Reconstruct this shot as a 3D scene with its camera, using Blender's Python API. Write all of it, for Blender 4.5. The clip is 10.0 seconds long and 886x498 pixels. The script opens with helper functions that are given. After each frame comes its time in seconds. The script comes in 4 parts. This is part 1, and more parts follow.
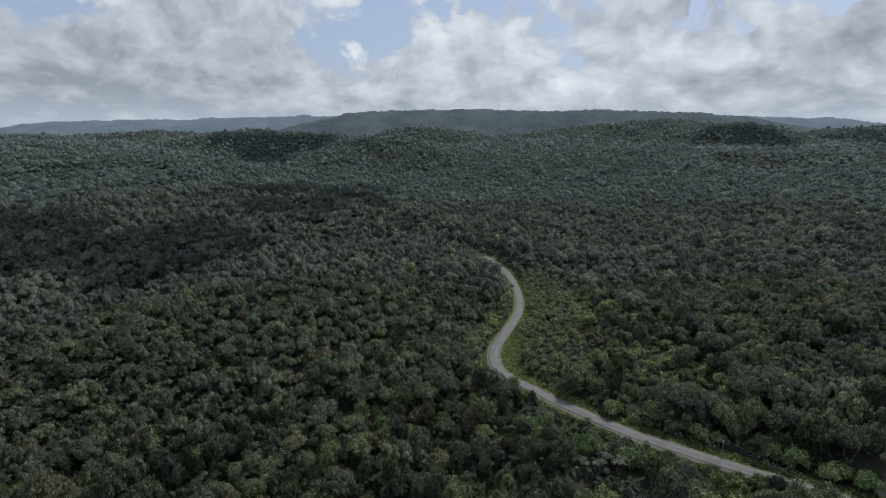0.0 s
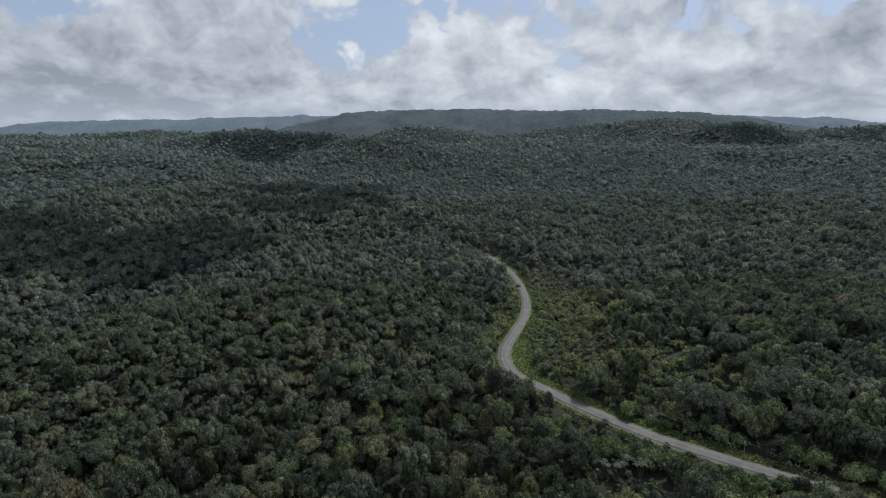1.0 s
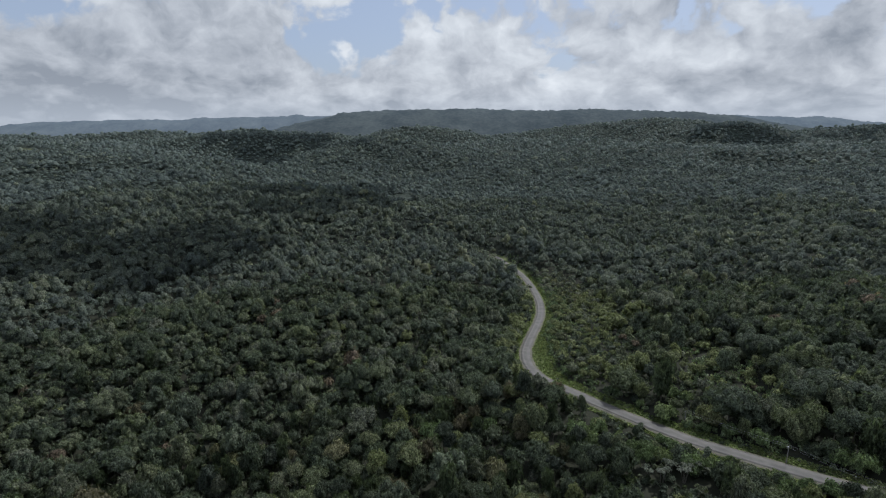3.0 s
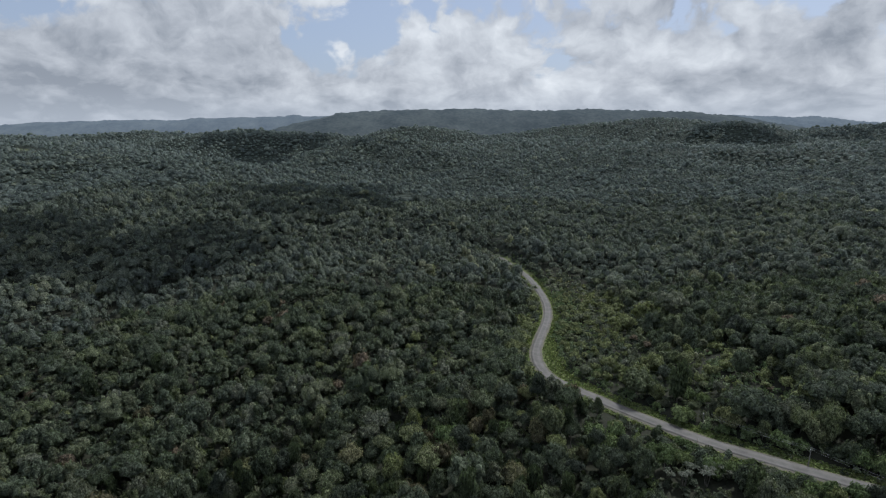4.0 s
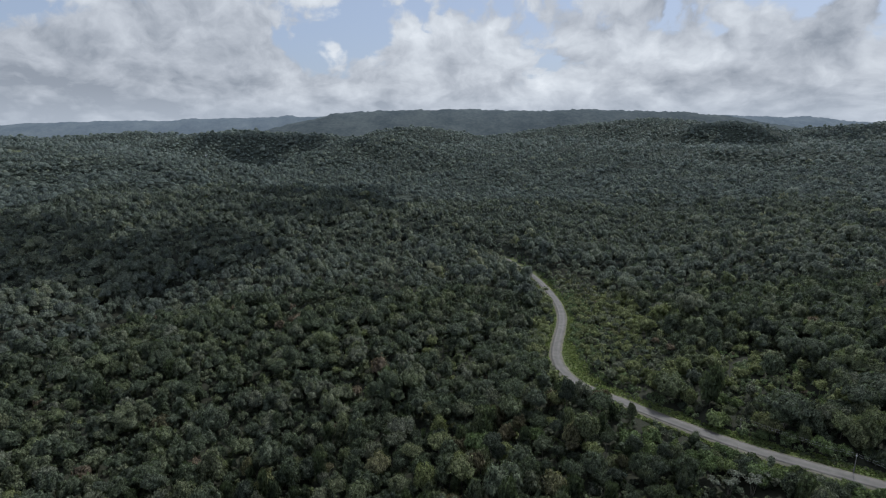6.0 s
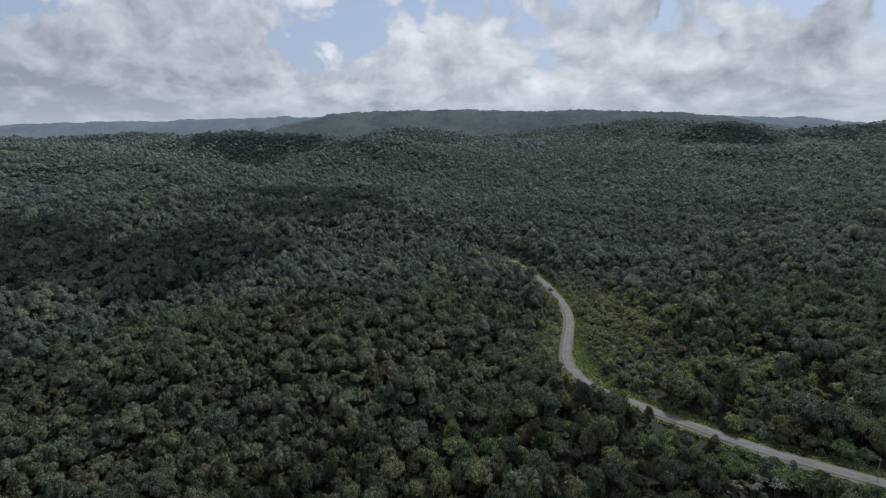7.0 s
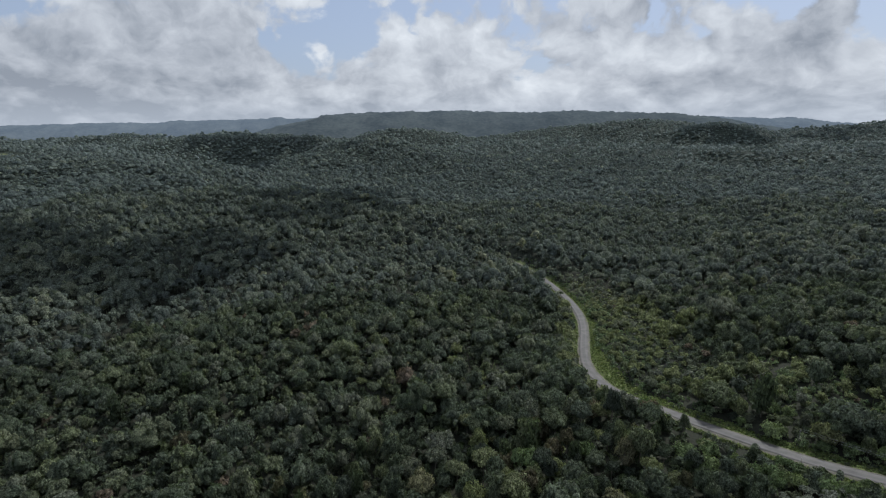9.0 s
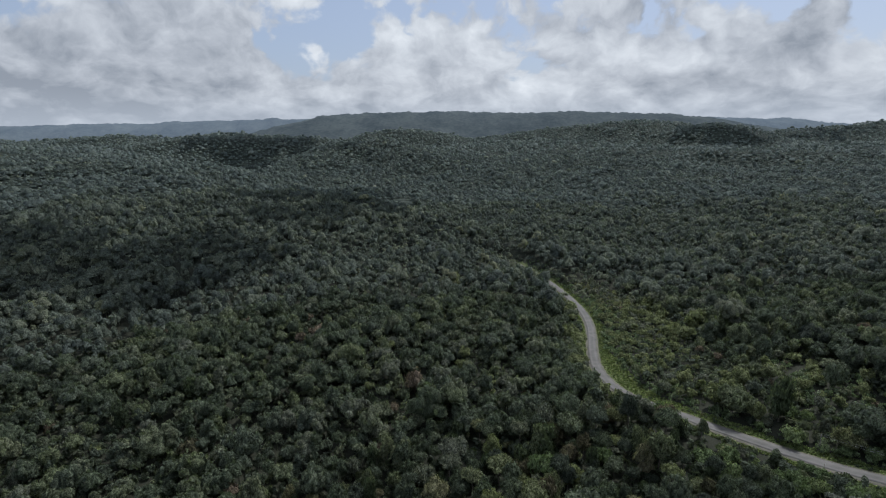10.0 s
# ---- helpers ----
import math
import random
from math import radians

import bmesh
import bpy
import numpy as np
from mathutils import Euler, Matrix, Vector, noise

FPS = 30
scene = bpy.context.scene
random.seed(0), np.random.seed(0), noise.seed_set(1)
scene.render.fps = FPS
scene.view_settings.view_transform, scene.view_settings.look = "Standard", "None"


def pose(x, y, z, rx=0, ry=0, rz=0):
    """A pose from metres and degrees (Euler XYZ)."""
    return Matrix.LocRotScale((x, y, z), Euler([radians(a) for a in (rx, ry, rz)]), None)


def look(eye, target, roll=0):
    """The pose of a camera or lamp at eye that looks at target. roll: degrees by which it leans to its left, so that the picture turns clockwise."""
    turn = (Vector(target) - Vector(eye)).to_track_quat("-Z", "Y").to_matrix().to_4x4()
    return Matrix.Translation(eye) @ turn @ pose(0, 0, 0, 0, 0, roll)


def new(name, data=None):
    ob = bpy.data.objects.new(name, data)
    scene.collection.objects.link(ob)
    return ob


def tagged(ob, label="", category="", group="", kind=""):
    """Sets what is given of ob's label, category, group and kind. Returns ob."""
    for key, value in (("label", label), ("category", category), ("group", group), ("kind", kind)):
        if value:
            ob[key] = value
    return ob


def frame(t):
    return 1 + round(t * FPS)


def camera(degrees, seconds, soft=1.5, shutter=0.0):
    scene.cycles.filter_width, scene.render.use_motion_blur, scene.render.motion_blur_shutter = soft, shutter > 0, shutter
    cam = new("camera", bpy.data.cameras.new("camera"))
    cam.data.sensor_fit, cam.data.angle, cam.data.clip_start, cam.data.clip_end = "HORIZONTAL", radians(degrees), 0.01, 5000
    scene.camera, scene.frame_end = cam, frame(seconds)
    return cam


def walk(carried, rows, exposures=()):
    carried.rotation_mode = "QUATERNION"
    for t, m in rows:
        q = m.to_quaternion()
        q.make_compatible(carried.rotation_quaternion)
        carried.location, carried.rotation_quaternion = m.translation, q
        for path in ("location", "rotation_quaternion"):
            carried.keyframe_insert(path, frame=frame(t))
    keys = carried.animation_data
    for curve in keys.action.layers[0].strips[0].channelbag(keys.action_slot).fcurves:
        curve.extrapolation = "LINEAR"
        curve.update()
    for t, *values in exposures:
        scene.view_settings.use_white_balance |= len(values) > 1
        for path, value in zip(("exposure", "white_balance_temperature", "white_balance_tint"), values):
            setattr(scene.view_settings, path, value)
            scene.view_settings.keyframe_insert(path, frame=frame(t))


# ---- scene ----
# A drone slides sideways over a wooded valley with a winding road.
cam = camera(81.4, 10.0, soft=1.15)
EXPOSURE = 0.2
ROWS = [
    (0, 1.36, -1.35, 106.50, 0.085, -13.585, -0.231),
    (0.5, -2.37, -0.49, 106.45, -0.057, -13.598, -0.249),
    (1, -6.09, 0.42, 106.40, -0.203, -13.608, -0.267),
    (1.5, -9.79, 1.39, 106.35, -0.355, -13.616, -0.285),
    (2, -13.47, 2.40, 106.31, -0.513, -13.621, -0.302),
    (2.5, -17.13, 3.47, 106.27, -0.676, -13.623, -0.320),
    (3, -20.78, 4.59, 106.24, -0.844, -13.623, -0.338),
    (3.5, -24.40, 5.78, 106.22, -1.018, -13.620, -0.356),
    (4, -28.01, 7.02, 106.20, -1.197, -13.615, -0.374),
    (4.5, -31.60, 8.33, 106.18, -1.382, -13.608, -0.392),
    (5, -35.17, 9.70, 106.17, -1.572, -13.598, -0.410),
    (5.5, -38.72, 11.13, 106.17, -1.767, -13.585, -0.428),
    (6, -42.26, 12.64, 106.17, -1.968, -13.570, -0.445),
    (6.5, -45.77, 14.22, 106.17, -2.175, -13.552, -0.463),
    (7, -49.27, 15.87, 106.18, -2.386, -13.532, -0.481),
    (7.5, -52.74, 17.60, 106.20, -2.603, -13.509, -0.499),
    (8, -56.20, 19.41, 106.22, -2.826, -13.484, -0.517),
    (8.5, -59.64, 21.29, 106.25, -3.054, -13.456, -0.535),
    (9, -63.06, 23.26, 106.28, -3.287, -13.425, -0.553),
    (9.5, -66.46, 25.31, 106.32, -3.526, -13.392, -0.570),
    (10, -69.84, 27.45, 106.36, -3.770, -13.357, -0.588),
]
walk(cam, [(t, pose(x, y, z, 0, 0, yaw) @ pose(0, 0, 0, 90 + pitch, 0, 0) @ pose(0, 0, 0, 0, 0, roll))
           for t, x, y, z, yaw, pitch, roll in ROWS],
     exposures=[(0.0, EXPOSURE, 5880, 9), (10.0, EXPOSURE, 5880, 9)])

# ---- sky, sun, exposure ----
SUN_EL, SUN_AZ = 52.0, 40.0          # degrees; the azimuth goes from +y to +x
TO_SUN = Vector((math.sin(radians(SUN_AZ)) * math.cos(radians(SUN_EL)),
                 math.cos(radians(SUN_AZ)) * math.cos(radians(SUN_EL)), math.sin(radians(SUN_EL))))
sun_data = bpy.data.lights.new("sun", "SUN")
sun_data.energy, sun_data.angle, sun_data.color = 2.6, radians(0.6), (1.0, 0.96, 0.90)
sun = new("sun", sun_data)
sun.matrix_world = look(TO_SUN * 2000, (0, 0, 0))


class Nodes:
    """Short hand for building a node tree."""

    def __init__(self, tree):
        self.tree = tree
        tree.nodes.clear()

    def add(self, kind, ins=None, **props):
        n = self.tree.nodes.new(kind)
        for k, v in props.items():
            if k == "operation":
                n.operation = v
            elif k == "blend_type":
                n.blend_type = v
            elif k == "data_type":
                n.data_type = v
            elif k == "sky_type":
                n.sky_type = v
            elif k == "attribute_name":
                n.attribute_name = v
            elif k == "feature":
                n.feature = v
            elif k == "interpolation_type":
                n.interpolation_type = v
        for k, v in (ins or {}).items():
            if isinstance(v, bpy.types.NodeSocket):
                self.tree.links.new(v, n.inputs[k])
            else:
                n.inputs[k].default_value = v
        return n

    def math(self, op, a, b=0.0, c=None):
        ins = {0: a, 1: b}
        if c is not None:
            ins[2] = c
        return self.add("ShaderNodeMath", ins, operation=op).outputs[0]

    def noise(self, vec, scale, detail=4.0, rough=0.55):
        return self.add("ShaderNodeTexNoise", {"Vector": vec, "Scale": scale, "Detail": detail, "Roughness": rough})

    def ramp(self, fac, stops):
        n = self.add("ShaderNodeValToRGB", {"Fac": fac})
        els = n.color_ramp.elements
        while len(els) < len(stops):
            els.new(0.5)
        for e, (p, c) in zip(els, stops):
            e.position, e.color = p, (*c, 1)
        return n.outputs["Color"]

    def mix(self, fac, a, b, blend="MIX"):
        n = self.add("ShaderNodeMix", data_type="RGBA", blend_type=blend)
        for i, v in ((0, fac), (6, a), (7, b)):
            if isinstance(v, bpy.types.NodeSocket):
                self.tree.links.new(v, n.inputs[i])
            else:
                n.inputs[i].default_value = (*v, 1) if isinstance(v, tuple) else v
        return n.outputs[2]

    def smooth(self, v, a, b):
        n = self.add("ShaderNodeMapRange", {"Value": v, "From Min": a, "From Max": b}, interpolation_type="SMOOTHSTEP")
        return n.outputs["Result"]


def build_world():
    w = bpy.data.worlds.new("sky")
    scene.world = w
    w.use_nodes = True
    g = Nodes(w.node_tree)
    sky = g.add("ShaderNodeTexSky", sky_type="NISHITA")
    sky.sun_disc = False
    sky.sun_elevation, sky.sun_rotation = radians(SUN_EL), radians(SUN_AZ)
    sky.altitude, sky.air_density, sky.dust_density, sky.ozone_density = 100, 1.0, 2.0, 1.5
    clear = g.mix(1.0, sky.outputs[0], (0.075, 0.075, 0.08), "MULTIPLY")
    co = g.add("ShaderNodeTexCoord").outputs["Generated"]
    sep = g.add("ShaderNodeSeparateXYZ", {0: co})
    x, y, z = sep.outputs
    # heaps overhead, drawn together into flat rows towards the horizon
    rise = g.math("LOGARITHM", g.math("ADD", g.math("MAXIMUM", z, 0.0), 0.13), math.e)
    deck = g.add("ShaderNodeCombineXYZ", {0: g.math("MULTIPLY", x, 2.2), 1: g.math("MULTIPLY", y, 2.2), 2: g.math("MULTIPLY", rise, 0.75)}).outputs[0]
    warp = g.noise(deck, 2.6, 4.0, 0.6).outputs["Color"]
    bent = g.add("ShaderNodeVectorMath", {0: deck, 1: g.add("ShaderNodeVectorMath", {0: warp, "Scale": 0.22}, operation="SCALE").outputs[0]},
                 operation="ADD").outputs[0]

    def heap(vec):
        big, puff = g.noise(vec, 1.7, 2.0, 0.5).outputs[0], g.noise(vec, 4.2, 9.0, 0.62).outputs[0]
        ball = g.add("ShaderNodeTexVoronoi", {"Vector": vec, "Scale": 5.5, "Detail": 2.0, "Roughness": 0.55, "Smoothness": 0.6}, feature="SMOOTH_F1").outputs["Distance"]
        return g.math("SUBTRACT", g.math("ADD", g.math("MULTIPLY", big, 0.5), g.math("MULTIPLY", puff, 0.5)), g.math("MULTIPLY", g.math("SUBTRACT", ball, 0.42), 0.22))

    here = heap(bent)
    cover = g.math("ADD", here, 0.075)

    def spots(value, shapes):
        for a, e, r, gain in shapes:
            d = Vector((a, 1.0, e)).normalized()
            dist = g.add("ShaderNodeVectorMath", {0: co, 1: tuple(d)}, operation="DISTANCE").outputs["Value"]
            value = g.math("ADD", value, g.math("MULTIPLY", g.smooth(dist, r, 0.0), gain))
        return value

    cover = spots(cover, SKY_GAPS + SKY_BANKS)
    cover = g.math("ADD", cover, g.math("ADD", g.math("MULTIPLY", g.smooth(z, 0.16, 0.03), 0.16), g.math("MULTIPLY", g.smooth(z, 0.07, 0.02), 0.22)))
    mask = g.smooth(cover, 0.455, 0.535)
    past = heap(g.add("ShaderNodeVectorMath", {0: bent, 1: (0.035, 0.0, 0.11)}, operation="ADD").outputs[0])
    relief = g.math("MULTIPLY", g.math("SUBTRACT", here, past), 1.9)
    thick = g.math("MULTIPLY", g.math("SUBTRACT", cover, 0.5), -0.55)
    grain = g.math("MULTIPLY", g.math("SUBTRACT", g.noise(bent, 9.0, 6.0, 0.6).outputs[0], 0.5), 0.8)
    shade = g.math("ADD", 0.53, g.math("ADD", spots(g.math("ADD", relief, thick), SKY_DARK), grain))
    cloud = g.ramp(shade, [(0.0, (0.27, 0.285, 0.31)), (0.35, (0.44, 0.447, 0.462)), (0.7, (0.61, 0.612, 0.612)), (1.0, (0.76, 0.752, 0.735))])
    haze = g.mix(g.math("MULTIPLY", g.smooth(z, 0.08, -0.01), 0.5), cloud, (0.50, 0.525, 0.56))
    col = g.mix(mask, g.mix(0.55, clear, (0.42, 0.46, 0.535)), haze)
    bg = g.add("ShaderNodeBackground", {"Color": col, "Strength": SKY_STRENGTH})
    out = g.add("ShaderNodeOutputWorld", {"Surface": bg.outputs[0]})


SKY_STRENGTH = 1.0
# open blue gaps, thick banks and dark bases: direction tangents (side, up), radius, gain
SKY_GAPS = [(-0.70, 0.23, 0.11, -0.13), (-0.57, 0.23, 0.08, -0.08), (-0.20, 0.15, 0.08, -0.16), (-0.107, 0.165, 0.08, -0.18), (-0.17, 0.11, 0.05, -0.10),
            (0.26, 0.235, 0.04, -0.14), (0.83, 0.148, 0.035, -0.12)]
SKY_BANKS = [(0.22, 0.17, 0.12, 0.12), (0.04, 0.10, 0.10, 0.10), (-0.75, 0.09, 0.22, 0.13), (-0.52, 0.17, 0.12, 0.09), (-0.409, 0.161, 0.14, 0.14), (0.08, 0.15, 0.13, 0.14), (0.41, 0.159, 0.20, 0.16), (0.63, 0.11, 0.16, 0.10), (-0.264, 0.088, 0.07, 0.08)]
SKY_DARK = [(0.74, 0.205, 0.16, -0.34), (0.577, 0.089, 0.06, -0.10), (-0.30, 0.151, 0.09, -0.14), (0.067, 0.115, 0.06, -0.12), (-0.40, 0.09, 0.12, -0.08), (0.45, 0.19, 0.10, -0.12), (-0.62, 0.08, 0.45, -0.20), (-0.9, 0.12, 0.3, -0.08)]
build_world()


# ---- materials ----
def material(name):
    m = bpy.data.materials.new(name)
    m.use_nodes = True
    return m, Nodes(m.node_tree)


GREENS = [(0.0, (0.043, 0.051, 0.040)), (0.22, (0.063, 0.076, 0.048)), (0.45, (0.067, 0.078, 0.058)), (0.62, (0.094, 0.107, 0.059)),
          (0.78, (0.098, 0.104, 0.080)), (0.90, (0.123, 0.136, 0.063)), (0.97, (0.121, 0.112, 0.071)), (1.0, (0.111, 0.089, 0.065))]
# greens with haze mixed into the colour: bluer and greyer farther off
HAZED_FAR_GREENS = [(0.0, (0.052, 0.061, 0.053)), (0.4, (0.070, 0.080, 0.063)), (0.75, (0.088, 0.097, 0.071)), (1.0, (0.117, 0.122, 0.078))]
HAZED_REMOTE_GREENS = [(0.0, (0.054, 0.065, 0.060)), (0.35, (0.068, 0.081, 0.072)), (0.7, (0.083, 0.096, 0.081)), (1.0, (0.110, 0.120, 0.089))]


def foliage(name, stops, from_mesh=False, gloss=0.06, gain=1.0, grain=1.4, gaps=0.44, relief=0.4, depth=1.16):
    """Leaves: each tree has its own tint, each spray its own shade. Returns the sprays' material, with gaps between leaves, and the dense heart's."""
    pair = []
    for heart in (False, True):
        m, g = material(name + ("_heart" if heart else ""))
        if from_mesh:
            tint = g.add("ShaderNodeAttribute", attribute_name="tint").outputs["Fac"]
        else:
            tint = g.add("ShaderNodeObjectInfo").outputs["Random"]
        base = g.ramp(tint, stops)
        spray = g.add("ShaderNodeNewGeometry").outputs["Random Per Island"]
        co = g.add("ShaderNodeTexCoord").outputs["Object"]
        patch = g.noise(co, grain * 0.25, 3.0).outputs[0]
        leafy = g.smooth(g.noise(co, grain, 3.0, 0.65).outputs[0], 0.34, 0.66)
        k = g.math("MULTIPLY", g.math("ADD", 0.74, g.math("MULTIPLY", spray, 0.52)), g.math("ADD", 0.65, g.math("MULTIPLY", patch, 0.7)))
        # leaf gaps put into the colour: darker in the bump's hollows, by depth
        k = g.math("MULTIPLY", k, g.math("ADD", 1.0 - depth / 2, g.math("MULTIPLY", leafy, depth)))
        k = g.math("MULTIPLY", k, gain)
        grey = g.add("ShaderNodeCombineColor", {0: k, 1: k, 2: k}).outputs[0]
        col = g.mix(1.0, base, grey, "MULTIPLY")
        bp = g.add("ShaderNodeBump", {"Height": leafy, "Strength": 1.0, "Distance": relief})
        p = g.add("ShaderNodeBsdfPrincipled", {"Base Color": col, "Roughness": 0.65, "Specular IOR Level": gloss, "Normal": bp.outputs[0]})
        tr = g.add("ShaderNodeBsdfTranslucent", {"Color": g.mix(1.0, col, (1.0, 1.12, 0.7), "MULTIPLY")})
        out = g.add("ShaderNodeMixShader", {0: 0.33, 1: p.outputs[0], 2: tr.outputs[0]}).outputs[0]
        if gaps and not heart:
            hole = g.math("LESS_THAN", g.noise(co, grain * 1.3, 2.0, 0.6).outputs[0], gaps)
            out = g.add("ShaderNodeMixShader", {0: hole, 1: out, 2: g.add("ShaderNodeBsdfTransparent").outputs[0]}).outputs[0]
        g.add("ShaderNodeOutputMaterial", {"Surface": out})
        pair.append(m)
    return tuple(pair)


def plain(name, stops, scale, rough=0.85, bump=0.3, detail=6.0, metallic=0.0):
    """A weathered surface: two scales of noise between the colours given, with fine relief."""
    m, g = material(name)
    co = g.add("ShaderNodeTexCoord").outputs["Object"]
    a, b = g.noise(co, scale, detail, 0.65).outputs[0], g.noise(co, scale * 0.13, 3.0).outputs[0]
    v = g.math("ADD", g.math("MULTIPLY", a, 0.6), g.math("MULTIPLY", b, 0.4))
    col = g.ramp(v, stops)
    bp = g.add("ShaderNodeBump", {"Height": a, "Strength": bump, "Distance": 0.05})
    p = g.add("ShaderNodeBsdfPrincipled", {"Base Color": col, "Roughness": rough, "Normal": bp.outputs[0], "Metallic": metallic})
    g.add("ShaderNodeOutputMaterial", {"Surface": p.outputs[0]})
    return m


def ground_material():
    """Leaf litter and undergrowth, rank grass on the road's verges, and beyond the trees a far canopy."""
    m, g = material("forest_ground")
    co = g.add("ShaderNodeTexCoord").outputs["Object"]
    fine = g.noise(co, 0.9, 8.0, 0.7).outputs[0]
    mid = g.noise(co, 0.06, 4.0).outputs[0]
    litter = g.ramp(fine, [(0.3, (0.026, 0.027, 0.020)), (0.55, (0.036, 0.038, 0.025)), (0.75, (0.044, 0.045, 0.026))])
    grass = g.ramp(g.math("ADD", g.math("MULTIPLY", fine, 0.6), g.math("MULTIPLY", mid, 0.4)),
                   [(0.3, (0.095, 0.118, 0.045)), (0.5, (0.140, 0.160, 0.064)), (0.7, (0.19, 0.195, 0.10))])
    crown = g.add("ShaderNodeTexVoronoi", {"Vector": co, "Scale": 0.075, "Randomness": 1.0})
    # shade between far crowns painted in: colour darkens towards each crown's edge
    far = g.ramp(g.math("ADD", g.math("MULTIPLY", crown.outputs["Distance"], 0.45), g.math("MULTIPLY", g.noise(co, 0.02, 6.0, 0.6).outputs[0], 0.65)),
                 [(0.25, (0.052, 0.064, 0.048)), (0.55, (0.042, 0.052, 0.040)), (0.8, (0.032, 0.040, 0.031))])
    wv = g.add("ShaderNodeAttribute", attribute_name="verge").outputs["Fac"]
    wf = g.add("ShaderNodeAttribute", attribute_name="canopy").outputs["Fac"]
    ragged = g.smooth(g.math("ADD", wv, g.math("MULTIPLY", g.math("SUBTRACT", g.noise(co, 0.3, 4.0).outputs[0], 0.5), 0.8)), 0.35, 0.6)
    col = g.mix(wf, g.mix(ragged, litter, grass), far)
    bp = g.add("ShaderNodeBump", {"Height": fine, "Strength": 0.8, "Distance": 0.3})
    bf = g.add("ShaderNodeBump", {"Height": g.math("MULTIPLY", g.math("SUBTRACT", 1.0, crown.outputs["Distance"]), wf), "Strength": 1.0, "Distance": 7.0, "Normal": bp.outputs[0]})
    p = g.add("ShaderNodeBsdfPrincipled", {"Base Color": col, "Roughness": 0.9, "Specular IOR Level": 0.15, "Normal": bf.outputs[0]})
    g.add("ShaderNodeOutputMaterial", {"Surface": p.outputs[0]})
    return m


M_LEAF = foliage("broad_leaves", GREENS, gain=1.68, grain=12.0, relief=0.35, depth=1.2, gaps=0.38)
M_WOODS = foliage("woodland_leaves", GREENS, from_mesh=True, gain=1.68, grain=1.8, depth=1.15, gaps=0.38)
# haze painted into the next three: bluer, paler, less contrast with distance
M_VALLEY = foliage("hazed_valley_leaves", HAZED_FAR_GREENS, from_mesh=True, gain=1.95, grain=0.9, relief=0.6, depth=0.95, gloss=0.05)
M_REMOTE = foliage("hazed_slope_leaves", HAZED_REMOTE_GREENS, from_mesh=True, gain=1.8, grain=0.55, relief=0.6, depth=0.7, gloss=0.05)
M_HILL = foliage("hazed_hill_leaves", [(0.0, (0.062, 0.074, 0.069)), (0.5, (0.080, 0.094, 0.084)), (1.0, (0.104, 0.117, 0.098))], from_mesh=True, gain=1.9, grain=0.30, relief=0.5, depth=0.5, gloss=0.08)
M_PALE = foliage("pale_leaves", [(0.0, (0.080, 0.096, 0.062)), (0.5, (0.092, 0.110, 0.072)), (1.0, (0.105, 0.120, 0.082))], gain=1.25, grain=9.0, relief=0.3, gloss=0.12)
M_FRESH = foliage("fresh_leaves", [(0.0, (0.068, 0.091, 0.043)), (0.5, (0.085, 0.110, 0.052)), (1.0, (0.112, 0.134, 0.062))], gain=1.7, grain=9.0, relief=0.25)
M_VINE = foliage("creeper_leaves", [(0.0, (0.042, 0.052, 0.033)), (0.5, (0.056, 0.070, 0.040)), (1.0, (0.070, 0.086, 0.046))], gain=1.3, grain=6.0, relief=0.3)
M_RUST = foliage("rusty_leaves", [(0.0, (0.075, 0.070, 0.042)), (0.5, (0.085, 0.076, 0.048)), (1.0, (0.072, 0.072, 0.042))], gain=1.3, grain=8.0, relief=0.3)
M_GRASS = foliage("rank_grass", [(0.0, (0.070, 0.092, 0.036)), (0.5, (0.100, 0.120, 0.046)), (0.85, (0.140, 0.145, 0.066)), (1.0, (0.18, 0.16, 0.09))], from_mesh=True, gain=2.1, gaps=0.0)
M_BARK = plain("bark", [(0.3, (0.10, 0.085, 0.065)), (0.6, (0.19, 0.17, 0.14)), (0.8, (0.28, 0.26, 0.22))], 3.0)
M_GROUND = ground_material()


# ---- mesh helpers ----
def mesh_of(name, verts, quads, tris, mat, tint=None, smooth=False):
    """A mesh from arrays of corners; tint: one value a vertex."""
    me = bpy.data.meshes.new(name)
    nq, nt = len(quads), len(tris)
    me.vertices.add(len(verts))
    me.vertices.foreach_set("co", np.asarray(verts, np.float32).ravel())
    loops = np.concatenate([np.asarray(quads, np.int32).ravel(), np.asarray(tris, np.int32).ravel()]) if nt and nq else \
        np.asarray(quads if nq else tris, np.int32).ravel()
    me.loops.add(len(loops))
    me.loops.foreach_set("vertex_index", loops)
    me.polygons.add(nq + nt)
    start = np.concatenate([np.arange(nq) * 4, nq * 4 + np.arange(nt) * 3]).astype(np.int32)
    me.polygons.foreach_set("loop_start", start)
    if smooth or nt:
        me.polygons.foreach_set("use_smooth", np.concatenate([np.full(nq, smooth), np.ones(nt, bool)]))
    me.update(calc_edges=True)
    if tint is not None:
        at = me.attributes.new("tint", "FLOAT", "POINT")
        at.data.foreach_set("value", np.asarray(tint, np.float32))
    if isinstance(mat, tuple):
        for m in mat:
            me.materials.append(m)
        me.polygons.foreach_set("material_index", np.concatenate([np.zeros(nq, np.int32), np.ones(nt, np.int32)]))
    else:
        me.materials.append(mat)
    return me


